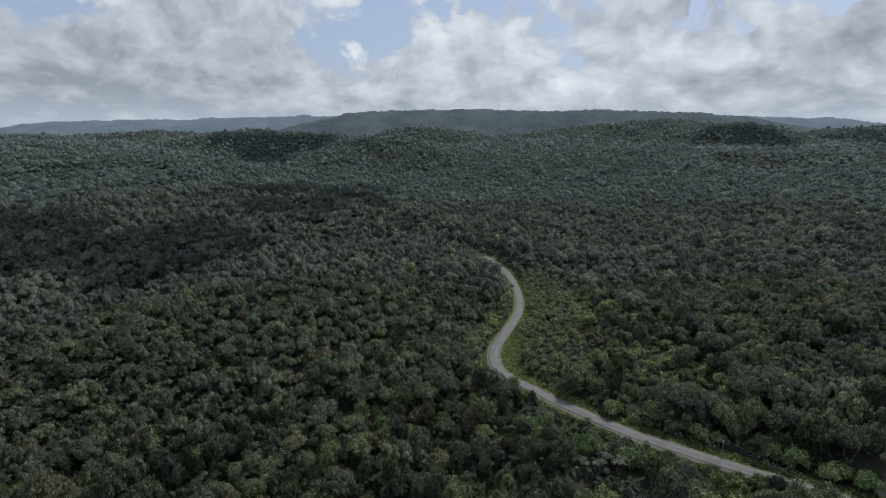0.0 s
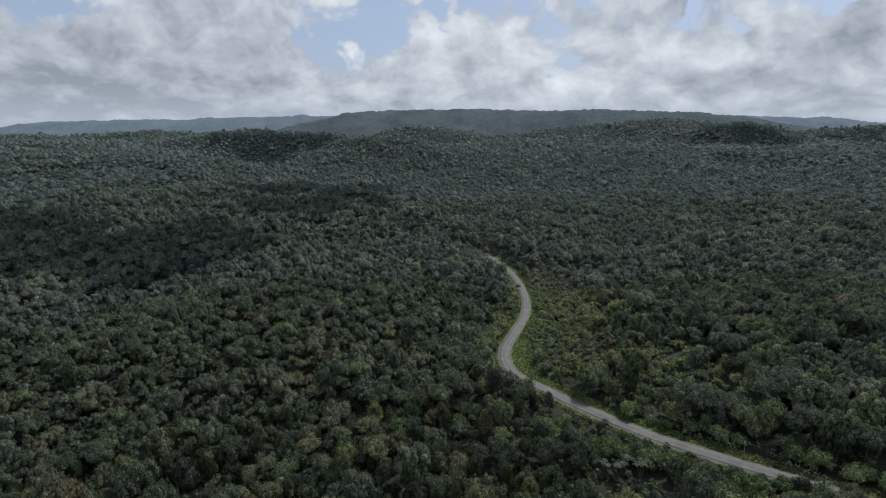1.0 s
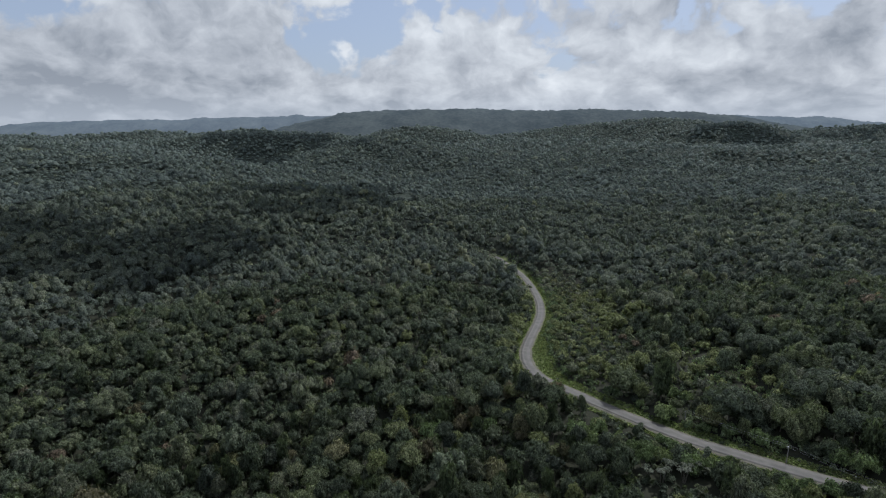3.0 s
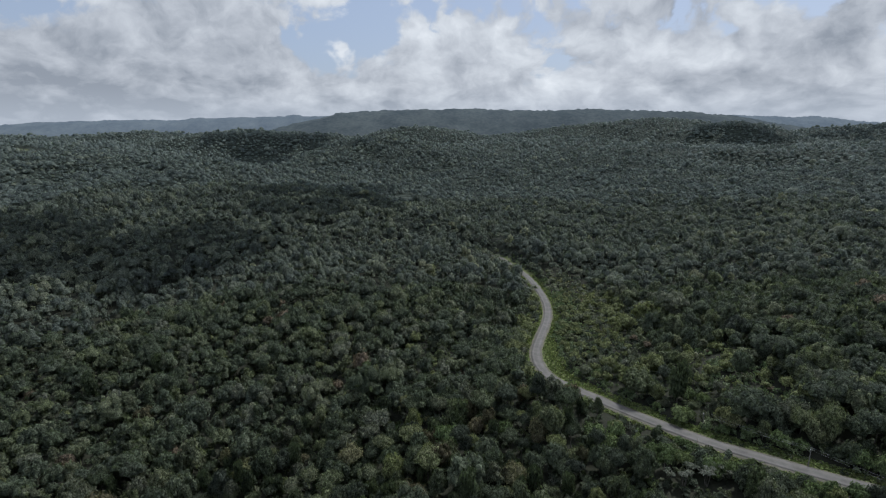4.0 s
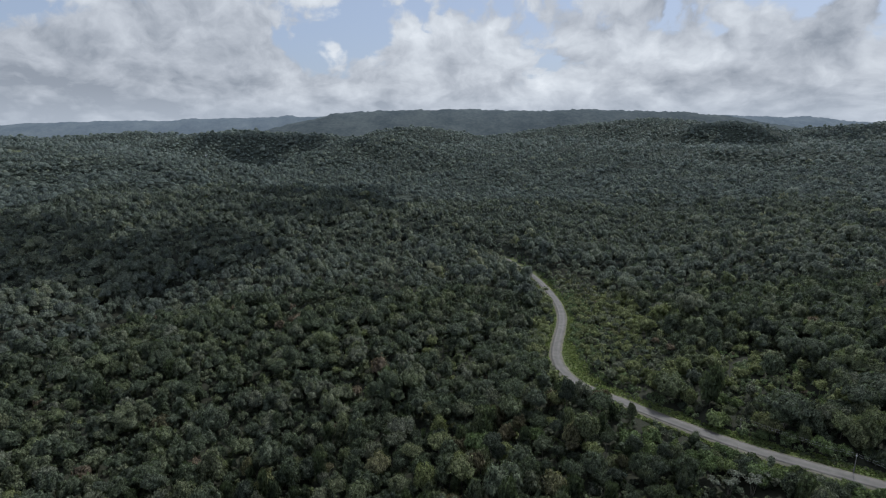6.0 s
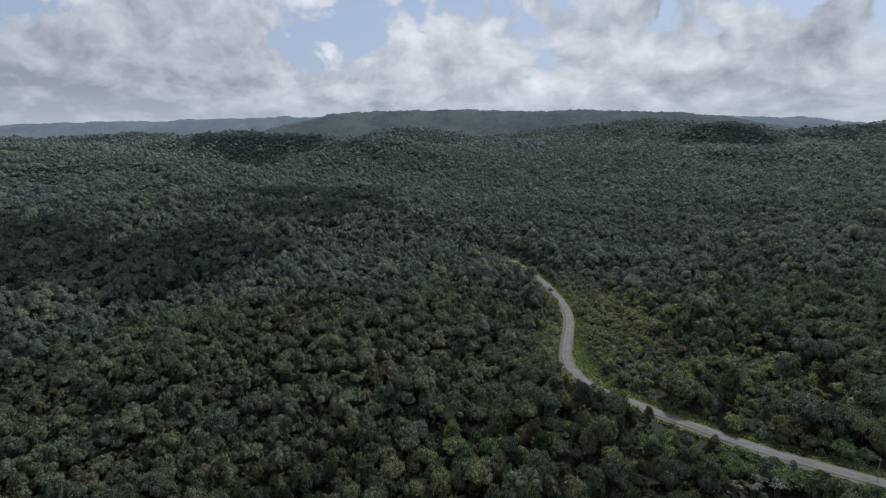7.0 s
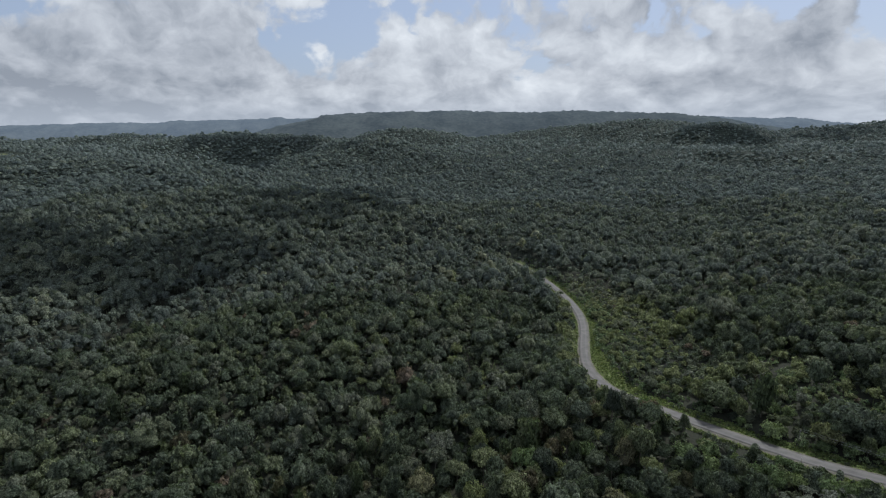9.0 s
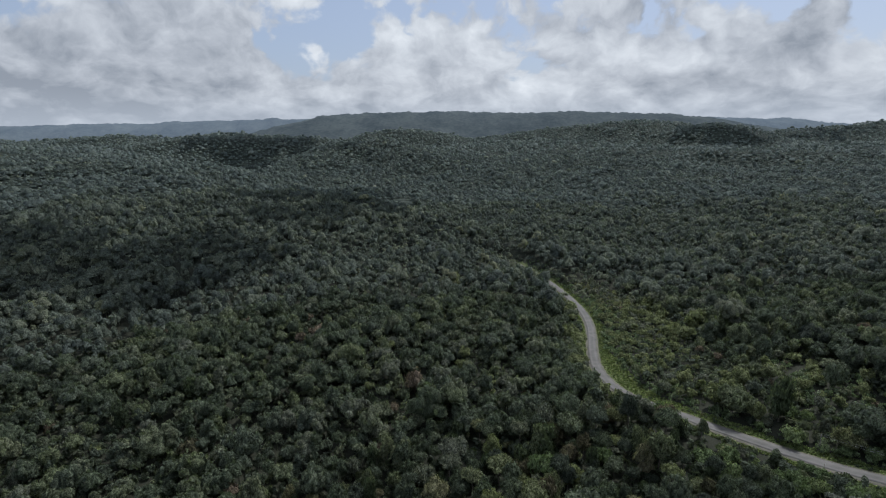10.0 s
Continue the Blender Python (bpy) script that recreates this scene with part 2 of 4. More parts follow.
# ---- the lie of the land ----
BASE = -33.0
KNOLLS_NEAR = [  # x, y, height, radius
    (-250, 230, -2, 90), (-100, 200, -18, 80), (20, 175, 13, 80), (140, 215, 3, 60), (240, 230, 36, 90), (-340, 380, -16, 130), (-150, 330, 13, 100), (-30, 330, 4, 100),
    (70, 330, -1, 80), (200, 420, 3, 110), (380, 470, 26, 150), (-180, 520, -3, 160), (50, 550, -17, 150), (300, 720, -8, 220), (-450, 820, 20, 170), (-150, 800, 23, 200),
    (80, 950, -27, 220), (480, 1050, 2, 260), (42, 572, -13, 48),
]
KNOLLS_FAR = [
    (-700, 980, -4, 200), (-480, 1150, 40, 150), (-330, 1650, 76, 150), (-540, 1600, -48, 150), (-430, 1330, -16, 90), (-90, 1600, 50, 170), (580, 1900, 49, 260), (900, 950, 14, 300), (-800, 1250, 34, 220), (-1150, 1450, 46, 280),
    (-1400, 1850, 65, 350), (1250, 1450, 52, 280), (250, 1350, 19, 250), (800, 1300, -2, 260), (-950, 650, 14, 280), (200, 2100, 49, 250), (600, 680, 13, 200), (100, 60, 16, 120),
    (-200, 100, 3, 120), (1450, 950, 25, 300), (815, 1510, -30, 80), (880, 1400, -24, 75), (960, 1300, -16, 80), (610, 1640, 24, 110), (1010, 1640, 22, 110),
]
SKYLINE = [  # a distance ahead, its half depth, and its crest: x and height from one end to the other
    (4350, 420, [(-5000, 32), (-3650, 76), (-3200, 130), (-2750, 142), (-2100, 148), (-1300, 168), (-500, 164), (1500, 164), (2330, 158), (2850, 146), (3070, 132), (3170, 148), (3260, 128), (3640, 86), (5000, 52)]),
    (3200, 420, [(-1300, -10), (-640, 142), (-560, 170), (-285, 182), (255, 186), (630, 175), (1000, 181), (1450, 164), (1800, 132), (2400, 30)])]
HILLS = [
    (2350, 300, [(-3600, 30), (-2600, 36), (-2100, 64), (-1700, 50), (-1300, 72), (-1000, 56), (-800, 80), (-550, 46), (-200, 0)]),
    (2050, 240, [(-1300, 20), (-860, 70), (-700, 74), (-420, 62), (-200, 10)]),
    (2480, 260, [(-460, 10), (-250, 70), (-60, 88), (120, 62), (300, 20)]),
    (2600, 300, [(150, 20), (500, 66), (800, 100), (1050, 116), (1300, 104), (1600, 50)]),
    (2380, 280, [(900, 20), (1160, 82), (1310, 100), (1420, 82), (1600, 35), (1800, 0)]),
    (2650, 320, [(1500, 20), (1950, 66), (2300, 80), (2600, 116), (3200, 126), (4500, 60)])]


def rough(x, y, size, seed=0.0):
    """A cheap wavy field between about -1 and 1."""
    a, b = x / size + seed, y / size - seed
    return (np.sin(a * 1.3 + 1.7 * np.sin(b * 0.9)) + np.sin(b * 1.1 + 1.9 * np.sin(a * 0.7 + 1.0)) + 0.6 * np.sin(2.3 * a - 1.9 * b + 0.5)
            + 0.4 * np.sin(4.1 * a + 3.3 * b)) / 3.0


def land(x, y):
    """Height of the ground before the road is cut into it."""
    x, y = np.asarray(x, float), np.asarray(y, float)
    z = np.full(x.shape, BASE)
    for kx, ky, h, r in KNOLLS_NEAR + KNOLLS_FAR:
        z = z + h * np.exp(-((x - kx) ** 2 + (y - ky) ** 2) / (2.0 * r * r))
    z = z + rough(x, y, 60, 0.3) * 1.5
    z = z + (rough(x, y, 95, 1.3) * 11.0 + rough(x, y, 42, 4.3) * 4.5) * np.clip((y - 520) / 450, 0, 1)
    for depth, half, crest in SKYLINE + HILLS:
        cx, cz = [c[0] for c in crest], [c[1] for c in crest]
        top = np.interp(x, cx, cz) + (rough(x, y * 0, 90, depth) * 3 + rough(x, y * 0, 30, depth * 2) * 1.5)
        back = depth + 120 * rough(x, y * 0, 500, depth * 0.37)
        lift = np.exp(-((y - back) / half) ** 2) * (1 + 0.10 * rough(x, y, 160, depth))
        lift = np.where(np.abs(y - back) < 60, np.exp(-((y - back) / half) ** 2), lift)
        z = np.maximum(z, -40 + (top + 40) * lift)
    return z


ROAD = [(-95, 705, -58), (-50, 690, -57), (-8, 668, -56), (25, 642, -54), (49, 612, -50), (61.7, 565.7, -49.5), (69, 516.7, -47), (68, 458.3, -41), (63.8, 405.2, -35.5), (58, 370.3, -33),
        (49.8, 342, -30.4), (40.4, 314.5, -27.6), (32.7, 289.2, -24.4), (29.4, 270.2, -21.8), (29.1, 253.1, -19.4), (32, 237.8, -17.2),
        (38.5, 225, -15.2), (44.5, 214, -13.4), (52, 199.2, -11), (69.8, 175.6, -8.5), (79, 166.2, -7.4), (88, 158.5, -6.6), (99.5, 149.6, -6), (125, 131, -5), (170, 100, -5), (240, 60, -8)]


def smooth_line(points, step):
    """A Catmull-Rom line through points, one sample about every step metres."""
    out = []
    P = [Vector(p) for p in points]
    P = [2 * P[0] - P[1]] + P + [2 * P[-1] - P[-2]]
    for a, b, c, d in zip(P, P[1:], P[2:], P[3:]):
        n = max(2, int((c - b).length / step))
        for i in range(n):
            u = i / n
            out.append(0.5 * (2 * b + (c - a) * u + (2 * a - 5 * b + 4 * c - d) * u * u + (3 * b - a - 3 * c + d) * u ** 3))
    out.append(P[-2])
    return np.array([tuple(p) for p in out])


LINE = smooth_line(ROAD, 2.0)
for _ in range(3):
    LINE[1:-1] = (LINE[:-2] + LINE[1:-1] * 2 + LINE[2:]) / 4


def from_road(x, y):
    """Distance from the road's middle, signed (positive on the uphill, right-hand bank going away), and its height there."""
    x, y = np.atleast_1d(np.asarray(x, float)), np.atleast_1d(np.asarray(y, float))
    best, side, zz = np.full(x.shape, 1e9), np.zeros(x.shape), np.zeros(x.shape)
    near = (x > -150) & (x < 420) & (y > -80) & (y < 900)
    xs, ys = x[near], y[near]
    b, s, h = np.full(xs.shape, 1e9), np.zeros(xs.shape), np.zeros(xs.shape)
    for i in range(len(LINE) - 1):
        p, q = LINE[i], LINE[i + 1]
        dx, dy = q[0] - p[0], q[1] - p[1]
        L = math.hypot(dx, dy)
        u = np.clip(((xs - p[0]) * dx + (ys - p[1]) * dy) / (L * L), 0, 1)
        ex, ey = xs - p[0] - u * dx, ys - p[1] - u * dy
        d = np.hypot(ex, ey)
        win = d < b
        b = np.where(win, d, b)
        s = np.where(win, np.sign(ex * dy - ey * dx), s)
        h = np.where(win, p[2] + u * (q[2] - p[2]), h)
    best[near], side[near], zz[near] = b, s, h
    return best, -side, zz


def ground_at(x, y):
    z = land(np.atleast_1d(x), np.atleast_1d(y))
    d, _, h = from_road(x, y)
    w = np.clip((d - 4.5) / 24.0, 0, 1)
    w = w * w * (3 - 2 * w)
    return np.where(d < 28.5, (h - 0.35) * (1 - w) + z * w, z)


def canopy_at(x, y):
    """Far off, where single stems are lost, the sheet is the closed canopy itself: its height over the soil."""
    return 5.0 * np.clip((np.hypot(x + 30, y) - 520) / 480, 0, 1)


GLADES = [(-187, 454, 16, 9), (86, 400, 24, 85), (66, 296, 17, 56), (108, 222, 12, 36)]      # open spots: x, y and half widths
FIELDS = [(-1135, 1430, 70, 40), (-1290, 1600, 90, 45), (-1000, 1560, 50, 25), (-760, 1700, 60, 22)]


def verge_at(x, y):
    """How far grass, not trees, covers the ground: 0 to 1."""
    d, s, _ = from_road(x, y)
    x, y = np.atleast_1d(x), np.atleast_1d(y)
    wide = np.where(s > 0, 8.0 + 7.0 * np.exp(-((y - 272) / 34.0) ** 2), 6.2) + 1.4 * rough(x, y, 7, 0.7) - 3.0 * (y > 605)
    v = np.clip((wide - d) / 2.0 + 0.5, 0, 1)
    for k, (gx, gy, ax, ay) in enumerate(GLADES[:1] + FIELDS):
        v = np.maximum(v, (1.0 if k == 0 else 0.62) * np.clip(1.8 - 1.3 * np.hypot((x - gx) / ax, (y - gy) / ay) + 0.3 * rough(x, y, 14, 0.2), 0, 1))
    return v


def build_ground():
    """One sheet from under the camera to the horizon, finer where the road runs."""
    ys = np.concatenate([np.arange(-700, 60, 24.0), np.arange(60, 420, 3.0), np.arange(420, 700, 7.0), 700 * 1.02 ** np.arange(0, 71)])
    us = np.linspace(-1.35, 1.35, 281)
    us = np.sign(us) * (0.45 * np.abs(us) + 0.55 * us ** 2 / 1.35)
    Y = np.repeat(ys[:, None], len(us), 1)
    X = us[None, :] * (np.maximum(np.abs(Y), 160) * 1.0 + 90) + 20
    V = np.stack([X.ravel(), Y.ravel(), np.zeros(X.size)], 1)
    V[:, 2] = ground_at(V[:, 0], V[:, 1]) + canopy_at(V[:, 0], V[:, 1]) * (verge_at(V[:, 0], V[:, 1]) < 0.4)
    n, k = len(ys), len(us)
    i = (np.arange(n - 1)[:, None] * k + np.arange(k - 1)[None, :]).ravel()
    quads = np.stack([i, i + 1, i + k + 1, i + k], 1)
    me = mesh_of("ground", V, quads, np.zeros((0, 3), int), M_GROUND, smooth=True)
    me.attributes.new("verge", "FLOAT", "POINT").data.foreach_set("value", verge_at(V[:, 0], V[:, 1]).astype(np.float32))
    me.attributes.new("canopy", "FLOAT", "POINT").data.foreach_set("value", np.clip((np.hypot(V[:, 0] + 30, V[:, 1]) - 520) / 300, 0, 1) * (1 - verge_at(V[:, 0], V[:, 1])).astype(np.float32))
    tagged(new("ground", me), "rolling forest ground with leaf litter and grassy verges", "ground", kind="structure")


build_ground()


def backdrop_material():
    """The last ridges: haze put into the colour as bluish emission, stronger farther off."""
    m, g = material("hazed_far_ridges")
    co = g.add("ShaderNodeTexCoord").outputs["Object"]
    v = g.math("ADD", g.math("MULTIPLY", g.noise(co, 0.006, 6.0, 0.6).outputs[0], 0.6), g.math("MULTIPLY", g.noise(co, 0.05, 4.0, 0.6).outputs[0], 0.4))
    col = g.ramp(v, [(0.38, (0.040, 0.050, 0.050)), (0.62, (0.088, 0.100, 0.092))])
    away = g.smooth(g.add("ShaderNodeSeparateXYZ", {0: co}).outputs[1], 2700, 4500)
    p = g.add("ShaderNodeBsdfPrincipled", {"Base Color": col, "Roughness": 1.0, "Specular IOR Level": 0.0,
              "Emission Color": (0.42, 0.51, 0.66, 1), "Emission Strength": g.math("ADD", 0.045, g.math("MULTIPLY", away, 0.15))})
    g.add("ShaderNodeOutputMaterial", {"Surface": p.outputs[0]})
    return m


def build_backdrop():
    ys = np.linspace(2792, 4850, 54)
    xs = np.linspace(-5600, 5600, 601)
    Y, X = np.repeat(ys[:, None], len(xs), 1), np.repeat(xs[None], len(ys), 0)
    Z = land(X.ravel(), Y.ravel()) + 5.0 + (2.0 * rough(X.ravel(), Y.ravel(), 9, 3.0) + np.random.default_rng(77).uniform(-3.5, 7.0, X.size)) * np.clip((Y.ravel() - 2830) / 100, 0, 1)
    k = len(xs)
    i = (np.arange(len(ys) - 1)[:, None] * k + np.arange(k - 1)[None]).ravel()
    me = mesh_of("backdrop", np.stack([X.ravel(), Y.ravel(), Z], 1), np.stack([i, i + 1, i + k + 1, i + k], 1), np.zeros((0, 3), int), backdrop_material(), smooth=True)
    tagged(new("backdrop", me), "distant forested ridges with painted blue haze along the horizon", "ridge", kind="structure")


build_backdrop()


# ---- the road ----
def road_material(name, light, dark):
    m, g = material(name)
    co = g.add("ShaderNodeTexCoord").outputs["Object"]
    fine, worn = g.noise(co, 4.0, 8.0, 0.7).outputs[0], g.noise(co, 0.22, 5.0, 0.6).outputs[0]
    lane = g.add("ShaderNodeAttribute", attribute_name="across").outputs["Fac"]
    track = g.math("SUBTRACT", 1.0, g.smooth(g.math("ABSOLUTE", g.math("SUBTRACT", g.math("ABSOLUTE", lane), 1.35)), 0.15, 0.8))
    v = g.math("ADD", g.math("ADD", g.math("MULTIPLY", worn, 0.75), g.math("MULTIPLY", fine, 0.25)), g.math("MULTIPLY", track, 0.10))
    col = g.ramp(v, [(0.30, dark), (0.70, light)])
    bp = g.add("ShaderNodeBump", {"Height": fine, "Strength": 0.4, "Distance": 0.03})
    p = g.add("ShaderNodeBsdfPrincipled", {"Base Color": col, "Roughness": 0.85, "Normal": bp.outputs[0]})
    g.add("ShaderNodeOutputMaterial", {"Surface": p.outputs[0]})
    return m


def ribbon(name, offsets, heights, mat, wobble=0.0, first=0, last=None):
    """A strip along the road: its cross-section by offset and height."""
    pts = LINE[first:last]
    tan = np.gradient(pts[:, :2], axis=0)
    tan /= np.linalg.norm(tan, axis=1)[:, None]
    nor = np.stack([tan[:, 1], -tan[:, 0]], 1)
    k = len(offsets)
    V, A = [], []
    for j, (o, h) in enumerate(zip(offsets, heights)):
        w = wobble * rough(pts[:, 0] * 3 + 50 * o, pts[:, 1] * 3, 10, o) * np.sign(o) if j in (0, 1, k - 2, k - 1) else 0.0
        V.append(np.column_stack([pts[:, :2] + nor * np.reshape(o + w, (-1, 1)), pts[:, 2] + h]))
        A.append(np.full(len(pts), o))
    V, A = np.stack(V, 1).reshape(-1, 3), np.stack(A, 1).ravel()
    n = len(pts)
    i = (np.arange(n - 1)[:, None] * k + np.arange(k - 1)[None, :]).ravel()
    me = mesh_of(name, V, np.stack([i, i + k, i + k + 1, i + 1], 1), np.zeros((0, 3), int), mat, smooth=True)
    me.attributes.new("across", "FLOAT", "POINT").data.foreach_set("value", A.astype(np.float32))
    return me


M_ROAD = road_material("worn_road", (0.154, 0.143, 0.129), (0.072, 0.067, 0.060))
M_SHOULDER = road_material("gravel_shoulder", (0.150, 0.135, 0.100), (0.080, 0.076, 0.050))
tagged(new("road", ribbon("road", [-2.65, -2.6, -1.4, 0, 1.4, 2.6, 2.65], [-0.30, 0.0, 0.05, 0.08, 0.05, 0.0, -0.30], M_ROAD, 0.15)),
       "worn grey country road with pale wheel tracks winding through forest", "road", kind="structure")
for name, a in (("shoulder", -1), ("shoulder", 1)):
    offs = [2.67, 3.0, 3.5, 4.4] if a > 0 else [-4.4, -3.5, -3.0, -2.67]
    hs = [-0.03, -0.06, -0.14, -0.5]
    tagged(new(name, ribbon(name, offs, hs if a > 0 else hs[::-1], M_SHOULDER, 0.35)), "dusty gravel road shoulder with weedy edge", "road shoulder", kind="structure")


# ---- trees ----
OCTA = (np.array([(1, 0, 0), (0, 1, 0), (-1, 0, 0), (0, -1, 0), (0, 0, 1), (0, 0, -1)], float),
        np.array([(0, 1, 4), (1, 2, 4), (2, 3, 4), (3, 0, 4), (1, 0, 5), (2, 1, 5), (3, 2, 5), (0, 3, 5)]))


def split(v, f):
    """Each triangle into four, on the unit ball."""
    v, seen, out = list(map(tuple, v)), {}, []

    def mid(a, b):
        k = (min(a, b), max(a, b))
        if k not in seen:
            m = (np.array(v[a]) + np.array(v[b])) / 2
            v.append(tuple(m / np.linalg.norm(m)))
            seen[k] = len(v) - 1
        return seen[k]

    for a, b, c in f:
        ab, bc, ca = mid(a, b), mid(b, c), mid(c, a)
        out += [(a, ab, ca), (b, bc, ab), (c, ca, bc), (ab, bc, ca)]
    return np.array(v), np.array(out)


BALL = split(*OCTA)
def cut_ball(low):
    """The unit ball without what lies under low, its corners numbered anew."""
    f = BALL[1][BALL[0][BALL[1]][:, :, 2].min(1) > low]
    used = np.unique(f)
    return BALL[0][used], np.searchsorted(used, f)


DOME, CAP = cut_ball(-0.1), cut_ball(-0.8)


def crown_shape(rng, form, lobes, leaves, leaf, core=0.86, heart="dome", ragged=0.30):
    """A crown of unit radius and unit height standing on z = 0: clumps of foliage round a dense heart, with sprays of leaves on their skin."""
    L, lean = [], rng.uniform(0, 6.28)
    fine = math.sqrt(14.0 / max(lobes, 1))
    for i in range(lobes):
        a, q = (i + rng.uniform(-0.35, 0.35)) * 2.399, math.sqrt((i + 0.4) / lobes)
        if form in ("round", "flat"):
            polar = q * (1.75 if form == "round" else 1.5)
            side, up = math.sin(polar), math.cos(polar)
            bulge = rng.uniform(0.80, 1.08) * (1 + 0.16 * math.sin(2 * a + lean))
            reach_out, rise, mid = (0.64, 0.38, 0.44) if form == "round" else (0.70, 0.26, 0.52)
            if lobes < 4:
                reach_out, rise = reach_out * 0.6, rise * 0.6
            c = (reach_out * side * bulge * math.cos(a), reach_out * side * bulge * math.sin(a), mid + rise * up * bulge)
            r = np.array([1, 1, 0.82]) * rng.uniform(0.24, 0.42) * min(fine, 1.75)
        elif form == "tall":
            h = (i + 0.5) / lobes
            wide = 0.62 * (1 - 0.75 * h)
            c = (wide * math.cos(a), wide * math.sin(a), 0.18 + 0.66 * h)
            r = np.array([1, 1, 0.65]) * rng.uniform(0.28, 0.42) * (1.2 - 0.4 * h) * (1.0 if lobes > 5 else 1.4)
        elif form == "draped":
            h = (i + 0.5) / lobes
            c = (0.34 * math.cos(a), 0.34 * math.sin(a), 0.10 + 0.78 * h)
            r = np.array([1, 1, 0.30]) * rng.uniform(0.36, 0.60) * (1.15 - 0.5 * abs(h - 0.65))
        else:  # low
            q *= 0.7
            c = (q * math.cos(a), q * math.sin(a), 0.50 - 0.30 * q * q + rng.uniform(-0.1, 0.12))
            r = np.array([1, 1, 0.9]) * rng.uniform(0.30, 0.45)
        L.append((np.array(c), r))
    V, Q, T, n = [], [], [], 0
    bv, bf = {"dome": DOME, "cap": CAP, "ball": OCTA}[heart]
    if lobes > 6 and form in ("round", "flat"):
        v = np.array([0, 0, 0.42 if form == "round" else 0.5]) + CAP[0] * np.array([0.66, 0.66, 0.40]) * rng.uniform(0.8, 1.05, (len(CAP[0]), 1))
        V.append(v), T.append(CAP[1])
        n = len(v)
    for c, r in L:
        v = c + bv * r * core * rng.uniform(0.76, 1.20, (len(bv), 1))
        V.append(v), T.append(bf + n)
        n += len(v)
    wt = np.array([r[0] ** 2 for c, r in L])
    for j in rng.choice(len(L), leaves, p=wt / wt.sum()) if leaves else []:
        c, r = L[j]
        d = rng.normal(0, 1, 3)
        d[2] = abs(d[2]) - 0.15
        d /= np.linalg.norm(d)
        p = c + d * r * rng.uniform(0.86, 1.14)
        whole = p - np.array([0, 0, 0.30 if form != "draped" else p[2] - 0.1])
        nrm = 0.70 * d + 0.45 * whole / (np.linalg.norm(whole) + 1e-6) + np.array([0, 0, 0.22]) + rng.normal(0, ragged, 3)
        nrm /= np.linalg.norm(nrm)
        t = np.cross(nrm, rng.normal(0, 1, 3))
        t /= np.linalg.norm(t) + 1e-9
        b = np.cross(nrm, t)
        s, e = leaf * rng.uniform(0.7, 1.25), leaf * rng.uniform(0.6, 1.1)
        V.append(np.array([p - t * s * 0.5 - b * e * 0.15, p - b * e * 0.5 + t * s * 0.2 * rng.uniform(-1, 1), p + t * s * 0.5 + b * e * 0.1, p + b * e * 0.5]))
        Q.append([n, n + 1, n + 2, n + 3])
        n += 4
    return np.concatenate(V), np.array(Q).reshape(-1, 4), np.concatenate(T)


def stem_shape(rng, limbs=3, sides=5, lean=0.05):
    """A tapered trunk of unit height with limbs that fork into the crown; radius is set by the tree's own scale."""
    V, Q, n = [], [], 0

    def tube(a, b, ra, rb, cut=3):
        nonlocal n
        a, b = np.array(a, float), np.array(b, float)
        ax = (b - a) / np.linalg.norm(b - a)
        t = np.cross(ax, [0.3, 0.9, 0.2])
        t /= np.linalg.norm(t)
        s = np.cross(ax, t)
        for i in range(cut + 1):
            u = i / cut
            c = a + (b - a) * u + np.array([math.sin(u * 3.0) * lean * 0.2, math.sin(u * 2.0 + 1) * lean * 0.15 - 0.126 * lean, 0])
            r = ra + (rb - ra) * u
            for k in range(sides):
                th = 2 * math.pi * k / sides
                V.append(c + r * (t * math.cos(th) + s * math.sin(th)))
        for i in range(cut):
            for k in range(sides):
                m = (k + 1) % sides
                Q.append([n + i * sides + k, n + i * sides + m, n + (i + 1) * sides + m, n + (i + 1) * sides + k])
        n += (cut + 1) * sides

    tube((0, 0, -0.06), (lean, lean * 0.6, 0.80), 0.026, 0.010, 3)
    for i in range(limbs):
        h, a = rng.uniform(0.42, 0.66), i * 2.4 + rng.uniform(-0.4, 0.4)
        tube((lean * h, lean * 0.6 * h, h), (lean * h + 0.22 * math.cos(a), lean * 0.6 * h + 0.22 * math.sin(a), h + rng.uniform(0.14, 0.26)), 0.012, 0.004, 2)
    return np.array(V), np.array(Q)


rng = np.random.default_rng(7)
EMPTY3 = np.zeros((0, 3), int)
#   kind: label, form, lobes, leaves, leaf size, material
KINDS = {
    "broadleaf_tree": ("dark green broadleaf forest tree with a rounded lumpy crown", "round", 22, 640, 0.125, M_LEAF),
    "spreading_tree": ("wide forest tree with a flat billowing olive green crown", "flat", 22, 640, 0.12, M_LEAF),
    "tall_tree": ("tall green forest tree with a high pointed crown", "tall", 16, 560, 0.14, M_LEAF),
    "creeper_clad_tree": ("slender tree smothered in hanging dark green creepers", "draped", 14, 520, 0.19, M_VINE),
    "pale_crowned_tree": ("spreading tree with a dense pale grey-green crown", "round", 34, 760, 0.10, M_PALE),
    "rusty_leaved_tree": ("thin forest tree with rusty olive-brown leaves", "round", 18, 480, 0.13, M_RUST),
    "young_tree": ("bushy young tree with fresh light green leaves", "low", 10, 340, 0.19, M_FRESH),
}
SHAPES = {}
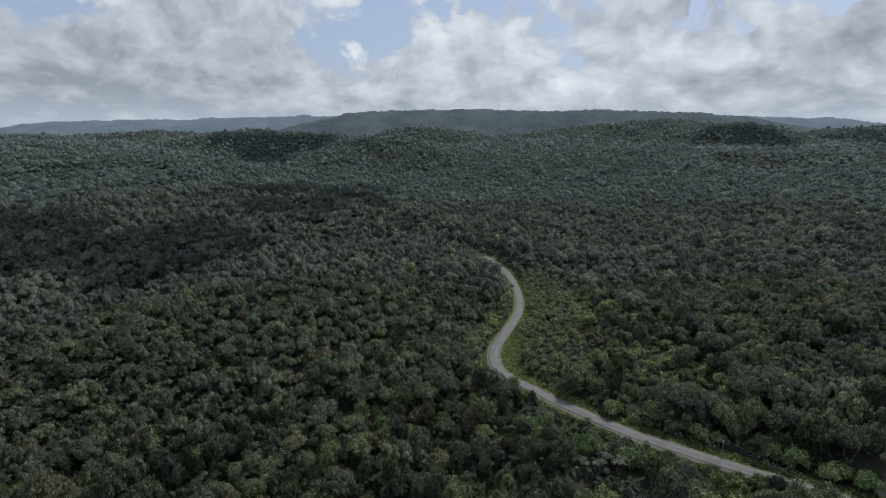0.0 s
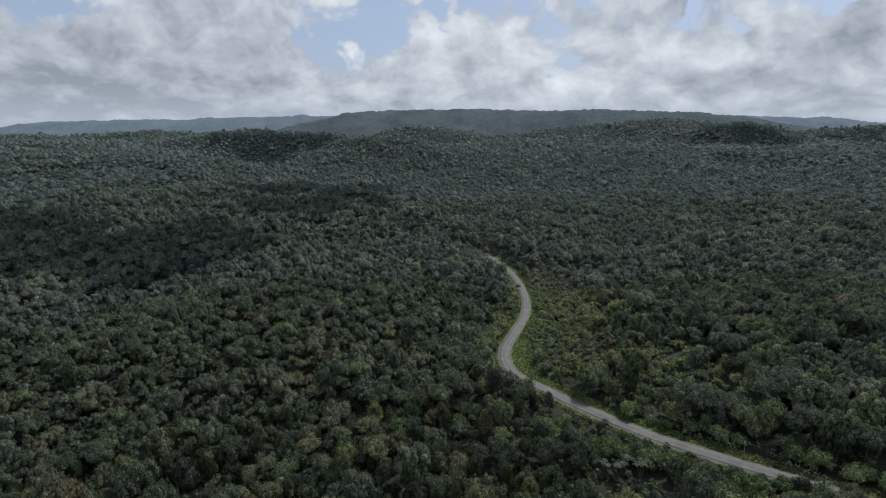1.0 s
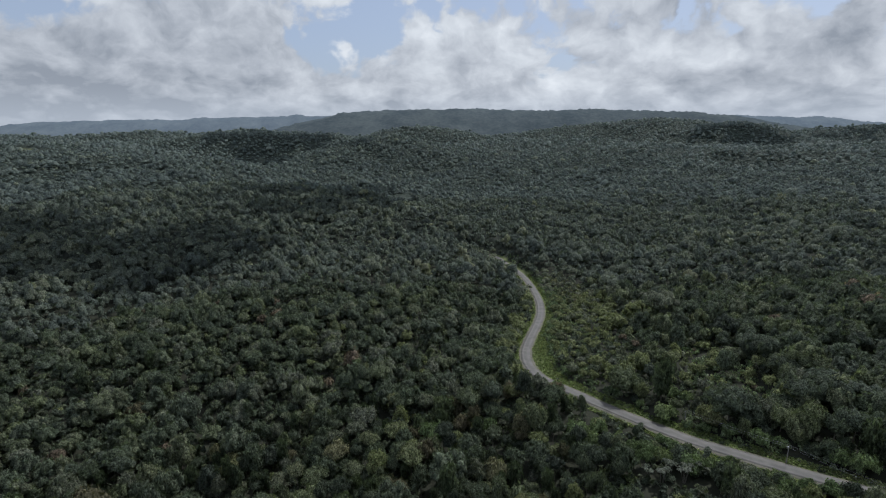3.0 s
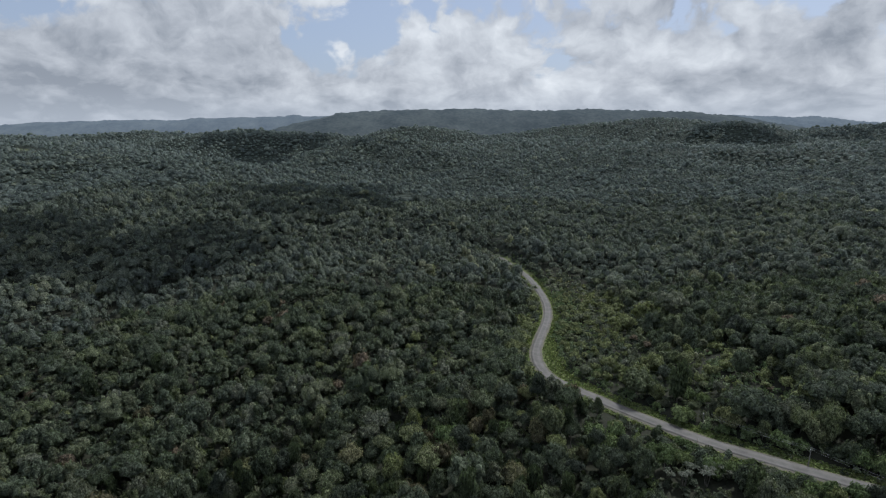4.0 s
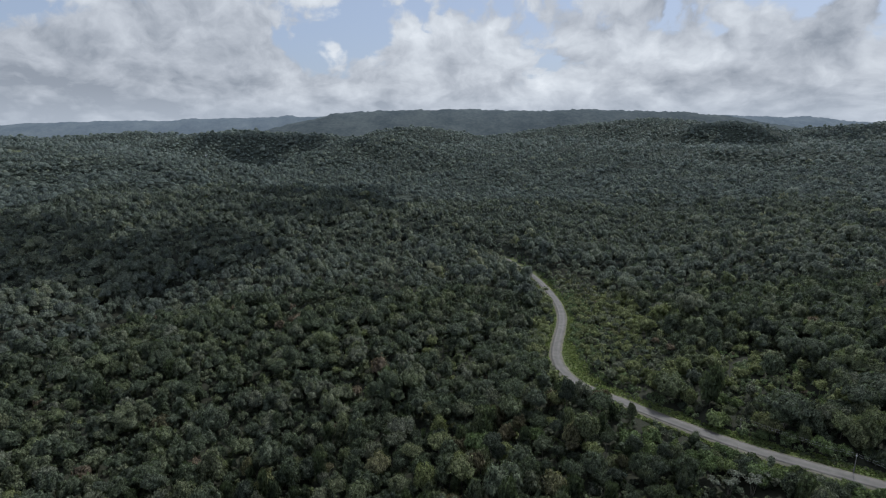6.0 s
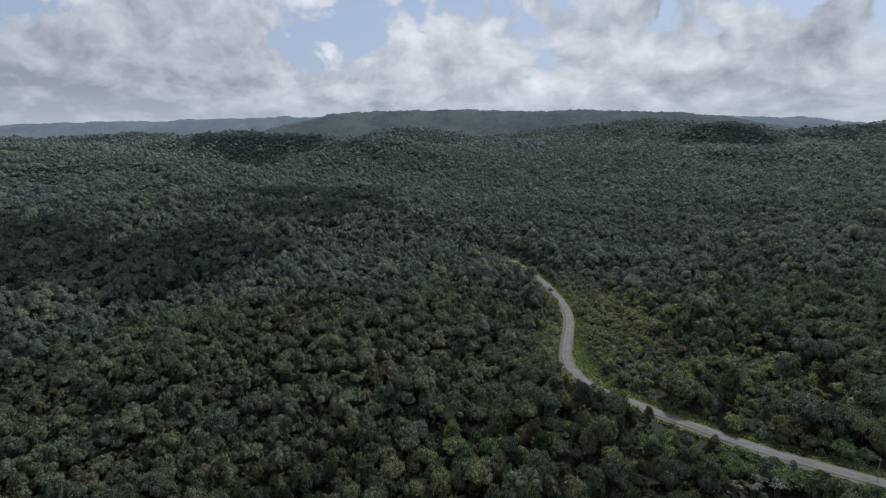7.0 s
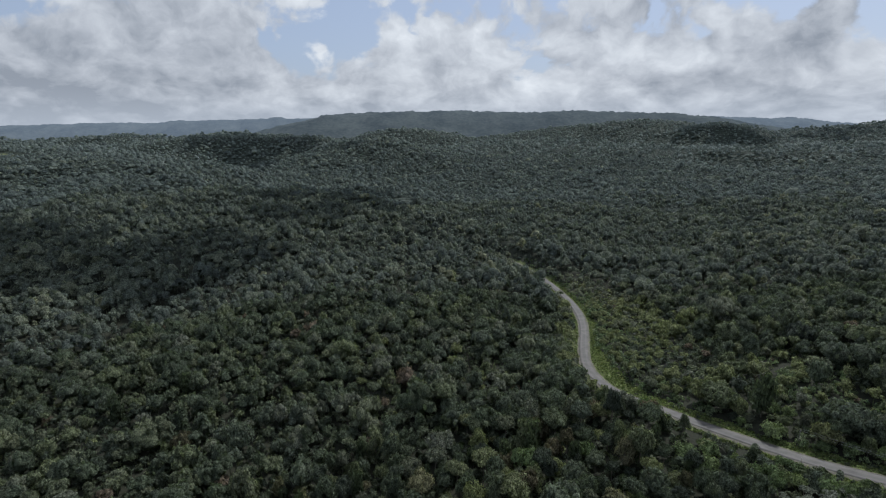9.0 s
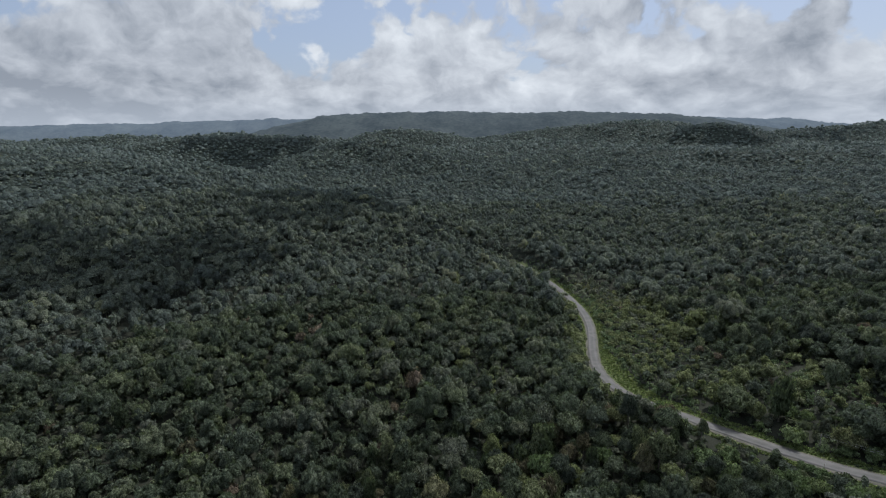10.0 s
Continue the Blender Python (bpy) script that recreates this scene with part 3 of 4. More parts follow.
for kind, (label, form, lobes, leaves, leaf, mat) in KINDS.items():
    made = []
    for v in range(8):
        cv, cq, ct = crown_shape(rng, form, lobes, leaves, leaf, core=0.80, ragged=0.55)
        sv, sq = stem_shape(rng)
        made.append((mesh_of(kind + "_crown", cv, cq, ct, mat), mesh_of(kind + "_trunk", sv, sq, EMPTY3, M_BARK, smooth=True)))
    SHAPES[kind] = made


def crown_depth(form, radius, height):
    """How far down the crown reaches from the tree's top."""
    k = {"round": 1.95, "flat": 1.4, "tall": 2.3, "draped": 99.0, "low": 1.7}[form]
    return np.minimum(radius * k, height * 0.97)


COUNT = {}


def plant(kind, x, y, z, radius, height, turn):
    """One tree: an empty at its foot with a trunk and a crown."""
    label = KINDS[kind][0]
    crown, trunk = SHAPES[kind][COUNT.get(kind, 0) % 8]
    deep = float(crown_depth(KINDS[kind][1], radius, height))
    COUNT[kind] = COUNT.get(kind, 0) + 1
    ob = new(kind)
    ob.empty_display_size = 0.5
    tagged(ob, label, "tree", group=kind.replace("_", " ") + "s of the forest")
    ob.location, ob.rotation_euler = (x, y, z), (0, 0, turn)
    for name, me, sc, up in (("trunk", trunk, (height * 0.7, height * 0.7, height * 0.96), 0.0), ("crown", crown, (radius, radius, deep), height - deep)):
        o = new(name, me)
        o.parent, o.scale, o.location = ob, sc, (0, 0, up)
    return ob


def scatter(spacing, ymin, ymax, keep, seed, wide=False):
    """A jittered honeycomb of places over the wedge that the camera looks into, or beyond it."""
    r = np.random.default_rng(seed)
    ys = np.arange(ymin, ymax, spacing * 0.87)
    P = []
    for i, y in enumerate(ys):
        a, b = -max(0.86 * y, 70 + 0.75 * y) - 14, max(0.86 * y, 0.98 * y - 70) + 12
        xs = (np.arange(-750, 750, spacing) if wide else np.arange(a, b, spacing)) + (i % 2) * spacing / 2
        if wide:
            xs = xs[(xs < a - 20) | (xs > b + 20) | (y < 95)]
        P.append(np.column_stack([xs, np.full(len(xs), y)]))
    P = np.concatenate(P)
    P += r.uniform(-0.46, 0.46, P.shape) * spacing
    P = P[keep(P[:, 0], P[:, 1])]
    return P, r


def reach(x, y):
    return np.hypot(x + 30, y)


def edge(x, y):
    """The reach with a ragged margin, so that one stand of trees merges into the next."""
    q = reach(x, y)
    return q * (1 + np.where(q > 300, 0.09, 0.0) * (rough(x, y, 40, 9.0) + 0.6 * rough(x * 5.1, y * 4.7, 40, 4.0)))


NEAR, MIDDLE, FAR, REMOTE = 232.0, 440.0, 950.0, 1700.0


def thicket(x, y):
    """Where a gap in the canopy is filled with light young growth: 0 to 1."""
    v = 0.6 * rough(x, y, 13, 8.0) + 0.5 * rough(x, y, 31, 3.3) + 0.25 * rough(x * 1.3, y, 6, 1.1)
    return np.clip((v - 0.34) / 0.16, 0, 1) * (reach(x, y) < 900) * ~((x > 118) & (y < 300))


def tree_sizes(x, y, r):
    """Crown radius and height, by patches of younger and older wood; tall by the valley, low by the road."""
    n = len(x)
    old = np.clip(0.45 + 0.45 * rough(x, y, 34, 2.0) + r.normal(0, 0.36, n) + 0.45 * ((x > 115) & (y < 300)), 0, 1)
    giant = (r.uniform(0, 1, n) > 0.90) * r.uniform(0.15, 0.6, n)
    rad = (2.9 + 3.6 * old ** 1.3) * (1 + giant)
    hei = 6.0 + 7.5 * old + 8.0 * giant + r.normal(0, 1.6, n)
    hei = np.maximum(hei, 4.5)
    gap = thicket(x, y)
    hei, rad = hei * (1 - 0.55 * gap), rad * (1 - 0.35 * gap)
    d, s, _ = from_road(x, y)
    low = np.clip((d - 5) / np.where((y > 470) & (s < 0), 42.0, 15.0), 0.0, 1)
    low = np.where(y > 620, 1.0, np.maximum(low, np.where(y > 470, 0.0, 0.12)))
    for gx, gy, ax, ay in GLADES:
        low = np.minimum(low, np.clip(np.hypot((x - gx) / ax, (y - gy) / ay) * 1.5 - 1.2, 0.0, 1))
    hei = hei * (0.38 + 0.62 * low)
    rad = rad * (0.72 + 0.28 * low)
    # scrub on the bank below the near stretch of road, and round the large-leaved shrubs
    bank = (s < 0) & (x > 48) & (x < 93) & (y < 204) & (y > 95)
    scrub = np.where(bank, 1.6 + 0.42 * np.maximum(d - 4, 0), 99.0)
    scrub = np.where(np.hypot((x - 50) / 11, (y - 141) / 15) < 1, np.minimum(scrub, 3.2), scrub)
    low = np.where(scrub < 4.5, np.minimum(low, 0.39), low)
    hei = np.minimum(hei, scrub)
    rad = np.minimum(rad, 1.2 + 0.55 * hei)
    return rad, hei, low


#   kind, x, y, crown radius, height
LANDMARKS = [
    ("pale_crowned_tree", -17.4, 165.8, 8.8, 14.5), ("rusty_leaved_tree", -170.0, 235.9, 6.2, 11.5), ("broadleaf_tree", -145.5, 238.3, 9.0, 15.0),
    ("creeper_clad_tree", -211.7, 261.2, 4.2, 15.0), ("pale_crowned_tree", 111.1, 217.9, 5.8, 12.0), ("spreading_tree", 190.5, 294.3, 8.5, 15.0),
    ("young_tree", 123.7, 167.1, 4.0, 8.5), ("rusty_leaved_tree", -29.2, 195.4, 5.3, 10.3), ("young_tree", 34.0, 183.5, 5.0, 6.0), ("young_tree", 94.8, 142.0, 3.2, 4.6), ("broadleaf_tree", 104.0, 135.0, 4.2, 7.5), ("spreading_tree", 113.5, 128.0, 5.0, 9.0),
    ("creeper_clad_tree", 29.5, 223.2, 1.3, 4.5), ("creeper_clad_tree", -187.3, 283.9, 4.0, 14.0), ("tall_tree", 108.2, 260.2, 6.5, 13.1),
    ("broadleaf_tree", 30.0, 205.0, 4.8, 12.6), ("broadleaf_tree", 19.0, 203.5, 4.2, 6.5), ("tall_tree", 38.2, 193.1, 2.7, 11.0), ("broadleaf_tree", -141.2, 199.2, 7.0, 12.5),
]


def clear_of(x, y):
    ok = np.ones(len(x), bool)
    for kind, lx, ly, R, H in LANDMARKS:
        ok &= np.hypot(x - lx, y - ly) > R * 0.75 + 1.0
    return ok


def near_trees():
    turns = np.random.default_rng(5)
    for kind, lx, ly, R, H in LANDMARKS:
        plant(kind, lx, ly, float(ground_at(lx, ly)[0]), R, H, turns.uniform(0, 6.28))
    P, r = scatter(7.0, 108, NEAR + 20, lambda x, y: (reach(x, y) < NEAR) & (verge_at(x, y) < 0.3) & (np.hypot((x - 56) / 9.5, (y - 147) / 10.5) > 1) & clear_of(x, y), 11)
    x, y = P[:, 0], P[:, 1]
    z = ground_at(x, y)
    rad, hei, low = tree_sizes(x, y, r)
    pick, mood, gap = r.uniform(0, 1, len(x)), rough(x, y, 22, 6.0), thicket(x, y)
    for i in range(len(x)):
        p = pick[i] * 0.8 + 0.1 + 0.10 * mood[i]
        if low[i] < 0.40 or gap[i] > 0.5 or 0.93 - 0.16 * (60 < x[i] < 118) < p:
            kind = "young_tree"
        elif p < 0.34:
            kind = "broadleaf_tree"
        elif p < 0.55:
            kind = "spreading_tree"
        elif p < 0.72:
            kind = "tall_tree"
        elif p < 0.84:
            kind = "creeper_clad_tree"
        elif p < 0.89:
            kind = "pale_crowned_tree"
        else:
            kind = "rusty_leaved_tree"
        R, H = rad[i], hei[i]
        if kind == "creeper_clad_tree":
            R, H = R * 0.66, H * 1.12
        elif kind == "tall_tree":
            H *= 1.12
        plant(kind, x[i], y[i], z[i], R, H, r.uniform(0, 6.28))


near_trees()


def joined_woods(name, label, spacing, inner, outer, forms, lobes, leaves, leaf, seed, grow=1.0, low_limit=0.3, wide=False, start=None, mat=M_WOODS, dome=False):
    """Woodland past the nearest trees: real crowns and stems joined into one sheet of growth."""
    P, r = scatter(spacing, inner * 0.4 if start is None else start, outer + 10,
                   lambda x, y: (edge(x, y) >= inner) & (edge(x, y) < outer) & (verge_at(x, y) < low_limit) & (y < 2780) & clear_of(x, y), seed, wide)
    x, y = P[:, 0], P[:, 1]
    z = ground_at(x, y)
    rad, hei, low = tree_sizes(x, y, r)
    rad, hei = rad * grow, hei * (0.5 + 0.5 * grow)
    lift = canopy_at(x, y)
    if dome:
        z, hei = z + np.where(low > 0, lift - 1.0, 0), rad * r.uniform(0.9, 1.5, len(x))
    shapes = []
    for form in forms:
        for k in range(4):
            cv, cq, ct = crown_shape(r, form, lobes, leaves, leaf, 0.84 if lobes > 3 else 0.95, "dome", 0.5)
            s = np.array([(-0.05, -0.04, -0.08), (0.05, -0.04, -0.08), (0, 0.06, -0.08), (0, 0, 0.7)])
            ct = np.concatenate([ct, np.array([(0, 1, 3), (1, 2, 3), (2, 0, 3)]) + len(cv)])
            shapes.append((np.concatenate([cv, s]), cq, ct, form))
    s_z = np.array([-0.06, -0.06, -0.06, 0.7])
    which = r.integers(0, len(shapes), len(x))
    turn = r.uniform(0, 6.28, len(x))
    tint = np.clip(r.beta(0.9, 1.15, len(x)) * 0.74 + 0.10 * rough(x, y, 28, 5.0) + 0.16 * rough(x, y, 75, 7.0) + 0.07 + 0.60 * (1 - low) + 0.34 * thicket(x, y) + 0.20 * ((x > 45) & (x < 130) & (y < 430)), 0, 0.93)
    tint = np.where(r.uniform(0, 1, len(x)) > 0.985, 1.0, tint * 0.96)
    V, Q, T, C, n = [], [], [], [], 0
    for k, (cv, cq, ct, form) in enumerate(shapes):
        m = np.nonzero(which == k)[0]
        if not len(m):
            continue
        c, s = np.cos(turn[m])[:, None], np.sin(turn[m])[:, None]
        slim = np.where(r.uniform(0, 1, len(m)) > 0.8, 0.7, 1.0)
        vx = (cv[None, :, 0] * c - cv[None, :, 1] * s) * (rad[m] * slim)[:, None] + x[m][:, None]
        vy = (cv[None, :, 0] * s + cv[None, :, 1] * c) * (rad[m] * slim)[:, None] + y[m][:, None]
        deep = crown_depth(form, rad[m] * slim, hei[m])
        top = (hei[m] - deep)[:, None] + cv[None, :, 2] * deep[:, None]
        top[:, -4:] = s_z[None] * hei[m][:, None]
        vz = top + z[m][:, None]
        V.append(np.stack([vx, vy, vz], 2).reshape(-1, 3))
        off = n + (np.arange(len(m)) * len(cv))[:, None, None]
        Q.append((cq[None] + off).reshape(-1, 4)), T.append((ct[None] + off).reshape(-1, 3))
        C.append(np.repeat(tint[m], len(cv)))
        n += len(m) * len(cv)
    me = mesh_of(name, np.concatenate(V), np.concatenate(Q), np.concatenate(T), mat, np.concatenate(C))
    tagged(new(name, me), label, "forest", kind="stuff")
    print(name, len(x), "trees", len(me.polygons))


joined_woods("woodland", "dense dark green tropical woodland covering the slopes", 7.3, NEAR, MIDDLE, ("round", "flat", "tall", "round", "low"), 10, 74, 0.25, 21)
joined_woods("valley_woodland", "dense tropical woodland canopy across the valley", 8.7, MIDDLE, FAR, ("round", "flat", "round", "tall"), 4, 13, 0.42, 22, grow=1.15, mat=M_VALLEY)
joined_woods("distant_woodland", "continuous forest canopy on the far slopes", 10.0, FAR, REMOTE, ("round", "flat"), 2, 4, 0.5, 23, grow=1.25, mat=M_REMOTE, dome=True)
joined_woods("hill_woodland", "forest canopy on the farthest hills, haze tinted into its leaves", 15.0, REMOTE, 4300, ("round",), 1, 2, 0.6, 25, grow=1.75, mat=M_HILL, dome=True)
joined_woods("outer_woodland", "dense tropical woodland beyond the valley's rim", 21, 0, 700, ("round", "flat"), 3, 0, 0.7, 24, grow=2.1, wide=True, start=-650)


def roadside_growth():
    """Rank grass tufts and weeds on the verges and in the open spots, joined."""
    r = np.random.default_rng(31)
    X, Y = [], []
    for i in range(0, len(LINE), 1):
        p = LINE[i]
        if p[1] > 520:
            continue
        q = LINE[min(i + 1, len(LINE) - 1)] - LINE[max(i - 1, 0)]
        q = q / np.linalg.norm(q[:2])
        k = 75
        o = np.where(r.uniform(0, 1, k) < 0.62, r.uniform(3.1, 10.0 + 6.5 * math.exp(-((p[1] - 272) / 34.0) ** 2), k), -r.uniform(3.1, 7.4, k))
        u = r.uniform(-1.2, 1.2, k)
        X.append(p[0] + q[1] * o * -1 + q[0] * u), Y.append(p[1] - q[0] * o * -1 + q[1] * u)
    for gx, gy, ax, ay in GLADES[:1]:
        k = 1500
        X.append(gx + r.normal(0, 0.5, k) * ax), Y.append(gy + r.normal(0, 0.5, k) * ay)
    x, y = np.concatenate(X), np.concatenate(Y)
    d, s, _ = from_road(x, y)
    keep = (d > 3.1 + 0.5 * rough(x, y, 4, 0.4)) & (verge_at(x, y) > 0.15)
    x, y, d = x[keep], y[keep], d[keep]
    z = ground_at(x, y) - 0.05
    n = len(x)
    tall = r.uniform(0.22, 0.6, n) * np.clip(0.4 + (d - 3.1) / 3, 0.4, 1.3)
    V, C = [], []
    for blade in range(3):
        a = r.uniform(0, 6.28, n)
        w = r.uniform(0.18, 0.42, n)
        ox, oy = np.cos(a), np.sin(a)
        lean = r.uniform(-0.8, 0.8, n)
        P = np.stack([np.stack([x - ox * w, y - oy * w, z], 1), np.stack([x + ox * w, y + oy * w, z], 1),
                      np.stack([x + ox * w * 0.5 - oy * lean, y + oy * w * 0.5 + ox * lean, z + tall], 1),
                      np.stack([x - ox * w * 0.9 - oy * lean, y - oy * w * 0.9 + ox * lean, z + tall * 0.8], 1)], 1)
        V.append(P.reshape(-1, 3))
        C.append(np.repeat(np.clip(r.beta(2, 2, n) * 0.8 + 0.2 * rough(x, y, 11, 1.0), 0, 1), 4))
    V = np.concatenate(V)
    me = mesh_of("roadside_grass", V, np.arange(len(V)).reshape(-1, 4), EMPTY3, M_GRASS, np.concatenate(C))
    tagged(new("roadside_grass", me), "rank yellow-green grass and weeds along the road's verges", "grass", kind="stuff")
    # low bushes among the grass
    m = (r.uniform(0, 1, n) < 0.05) & ~((y > 240) & (y < 312) & (d < 12))
    x, y, z, d = x[m], y[m], z[m], d[m]
    V, Q, T, C, k = [], [], [], [], 0
    shapes = [crown_shape(r, "low", 2, 12, 0.55, heart="ball") for _ in range(6)]
    for i in range(len(x)):
        if d[i] < 4.4:
            continue
        cv, cq, ct = shapes[i % 6]
        size = r.uniform(0.5, 1.25)
        a = r.uniform(0, 6.28)
        c, s = math.cos(a), math.sin(a)
        V.append(np.stack([(cv[:, 0] * c - cv[:, 1] * s) * size + x[i], (cv[:, 0] * s + cv[:, 1] * c) * size + y[i], cv[:, 2] * size * 1.3 + z[i] - 0.1], 1))
        Q.append(cq + k), T.append(ct + k), C.append(np.full(len(cv), r.uniform(0.3, 1.0)))
        k += len(cv)
    me = mesh_of("roadside_bushes", np.concatenate(V), np.concatenate(Q), np.concatenate(T), M_WOODS, np.concatenate(C))
    tagged(new("roadside_bushes", me), "low green bushes and saplings beside the road", "bushes", kind="stuff")


roadside_growth()


def open_bank(x, y):
    """How far light scrub, not trees, covers the bank above the road and the gully: 0 to 1."""
    d, s, _ = from_road(x, y)
    bank = np.clip(1.25 - d / (14.0 + 16.0 * np.exp(-((y - 330) / 110.0) ** 2)), 0, 1) * (s > 0)
    return np.maximum(bank, np.clip(1.3 - np.hypot((x - 108) / 15, (y - 222) / 38), 0, 1) * 0.8)


def undergrowth():
    """Low growth that fills the gaps between the nearer trees."""
    P, r = scatter(5.2, 105, 560, lambda x, y: ((reach(x, y) < 450) | ((np.hypot((x - 86) / 30, (y - 400) / 95) < 1))) & (verge_at(x, y) < 0.25) & (open_bank(x, y) < 0.35), 41)
    x, y = P[:, 0], P[:, 1]
    z = ground_at(x, y)
    V, Q, T, C, k = [], [], [], [], 0
    shapes = [crown_shape(r, "low", 2, 7, 0.85, heart="ball") for _ in range(8)]
    size, turn = r.uniform(2.0, 3.9, len(x)), r.uniform(0, 6.28, len(x))
    tint = np.clip(r.beta(2, 2.5, len(x)) + 0.4 * (np.hypot((x - 86) / 30, (y - 400) / 95) < 1), 0, 0.93)
    for j, (cv, cq, ct) in enumerate(shapes):
        m = np.arange(j, len(x), 8)
        c, s = np.cos(turn[m])[:, None], np.sin(turn[m])[:, None]
        vx = (cv[None, :, 0] * c - cv[None, :, 1] * s) * size[m][:, None] + x[m][:, None]
        vy = (cv[None, :, 0] * s + cv[None, :, 1] * c) * size[m][:, None] + y[m][:, None]
        vz = cv[None, :, 2] * size[m][:, None] * 1.2 + z[m][:, None] - 0.2
        V.append(np.stack([vx, vy, vz], 2).reshape(-1, 3))
        off = k + (np.arange(len(m)) * len(cv))[:, None, None]
        Q.append((cq[None] + off).reshape(-1, 4)), T.append((ct[None] + off).reshape(-1, 3))
        C.append(np.repeat(tint[m], len(cv)))
        k += len(m) * len(cv)
    me = mesh_of("undergrowth", np.concatenate(V), np.concatenate(Q), np.concatenate(T), M_WOODS, np.concatenate(C))
    tagged(new("undergrowth", me), "tangled green undergrowth filling gaps between the trees", "undergrowth", kind="stuff")


undergrowth()


M_SCRUB = foliage("scrub_leaves", [(0.0, (0.080, 0.104, 0.056)), (0.45, (0.108, 0.134, 0.076)), (0.8, (0.142, 0.163, 0.104)), (1.0, (0.195, 0.20, 0.145))], from_mesh=True, gain=1.9, grain=2.2, gaps=0.34)


def bank_scrub():
    """Light green shrubs and climbers on the open bank above the road and down the gully."""
    r = np.random.default_rng(51)
    P, _ = scatter(2.9, 150, 600, lambda x, y: (x > 25) & (x < 150) & (verge_at(x, y) < 0.75), 52)
    x, y = P[:, 0], P[:, 1]
    keep = r.uniform(0, 1, len(x)) < open_bank(x, y) * (0.85 + 0.45 * rough(x, y, 15, 3.0))
    x, y = x[keep], y[keep]
    z = ground_at(x, y) - 0.2
    V, Q, T, C, k = [], [], [], [], 0
    shapes = [crown_shape(r, "low", 3, 22, 0.42, 0.8, "dome", 0.6) for _ in range(8)]
    size, turn = r.uniform(1.0, 2.7, len(x)), r.uniform(0, 6.28, len(x))
    tall = size * r.uniform(1.1, 2.0, len(x))
    tint = np.clip(r.beta(1.6, 2.2, len(x)) + 0.15 * rough(x, y, 12, 2.0), 0, 1)
    for j, (cv, cq, ct) in enumerate(shapes):
        m = np.arange(j, len(x), 8)
        c, sn = np.cos(turn[m])[:, None], np.sin(turn[m])[:, None]
        vx = (cv[None, :, 0] * c - cv[None, :, 1] * sn) * size[m][:, None] + x[m][:, None]
        vy = (cv[None, :, 0] * sn + cv[None, :, 1] * c) * size[m][:, None] + y[m][:, None]
        vz = cv[None, :, 2] * tall[m][:, None] + z[m][:, None]
        V.append(np.stack([vx, vy, vz], 2).reshape(-1, 3))
        off = k + (np.arange(len(m)) * len(cv))[:, None, None]
        Q.append((cq[None] + off).reshape(-1, 4)), T.append((ct[None] + off).reshape(-1, 3))
        C.append(np.repeat(tint[m], len(cv)))
        k += len(m) * len(cv)
    me = mesh_of("bank_scrub", np.concatenate(V), np.concatenate(Q), np.concatenate(T), M_SCRUB, np.concatenate(C))
    tagged(new("bank_scrub", me), "light green shrubs and climbers covering the open roadside bank", "scrub", kind="stuff")


bank_scrub()


# ---- things along the road ----
def part(name, bm, mat, parent, label=""):
    """Links a bmesh as one mesh under a thing."""
    me = bpy.data.meshes.new(name)
    bm.to_mesh(me)
    bm.free()
    me.materials.append(mat)
    ob = new(name, me)
    ob.parent = parent
    if label:
        tagged(ob, label)
    return ob


def rod(bm, a, b, ra, rb, sides=8):
    a, b = Vector(a), Vector(b)
    m = Matrix.Translation((a + b) / 2) @ (b - a).to_track_quat("Z", "Y").to_matrix().to_4x4()
    bmesh.ops.create_cone(bm, cap_ends=True, segments=sides, radius1=ra, radius2=rb, depth=(b - a).length, matrix=m)


def block(bm, centre, size, turn=0.0):
    bmesh.ops.create_cube(bm, size=1, matrix=Matrix.Translation(centre) @ Matrix.Rotation(turn, 4, "Z") @ Matrix.Diagonal((*size, 1)))


M_CONCRETE = plain("pole_concrete", [(0.3, (0.17, 0.165, 0.15)), (0.7, (0.26, 0.25, 0.24))], 4.0)
M_WOOD = plain("weathered_wood", [(0.3, (0.13, 0.105, 0.08)), (0.7, (0.24, 0.21, 0.17))], 6.0)
M_STEEL = plain("galvanised_steel", [(0.3, (0.42, 0.43, 0.44)), (0.7, (0.56, 0.57, 0.58))], 5.0, 0.45, 0.1, metallic=0.7)
M_GLAZE = plain("brown_porcelain", [(0.3, (0.10, 0.05, 0.03)), (0.7, (0.16, 0.08, 0.05))], 9.0, 0.25, 0.05)
M_CABLE = plain("weathered_aluminium_cable", [(0.3, (0.34, 0.34, 0.35)), (0.7, (0.46, 0.46, 0.47))], 1.0, 0.5, 0.0, metallic=0.4)
POLE_HEIGHT = 6.9


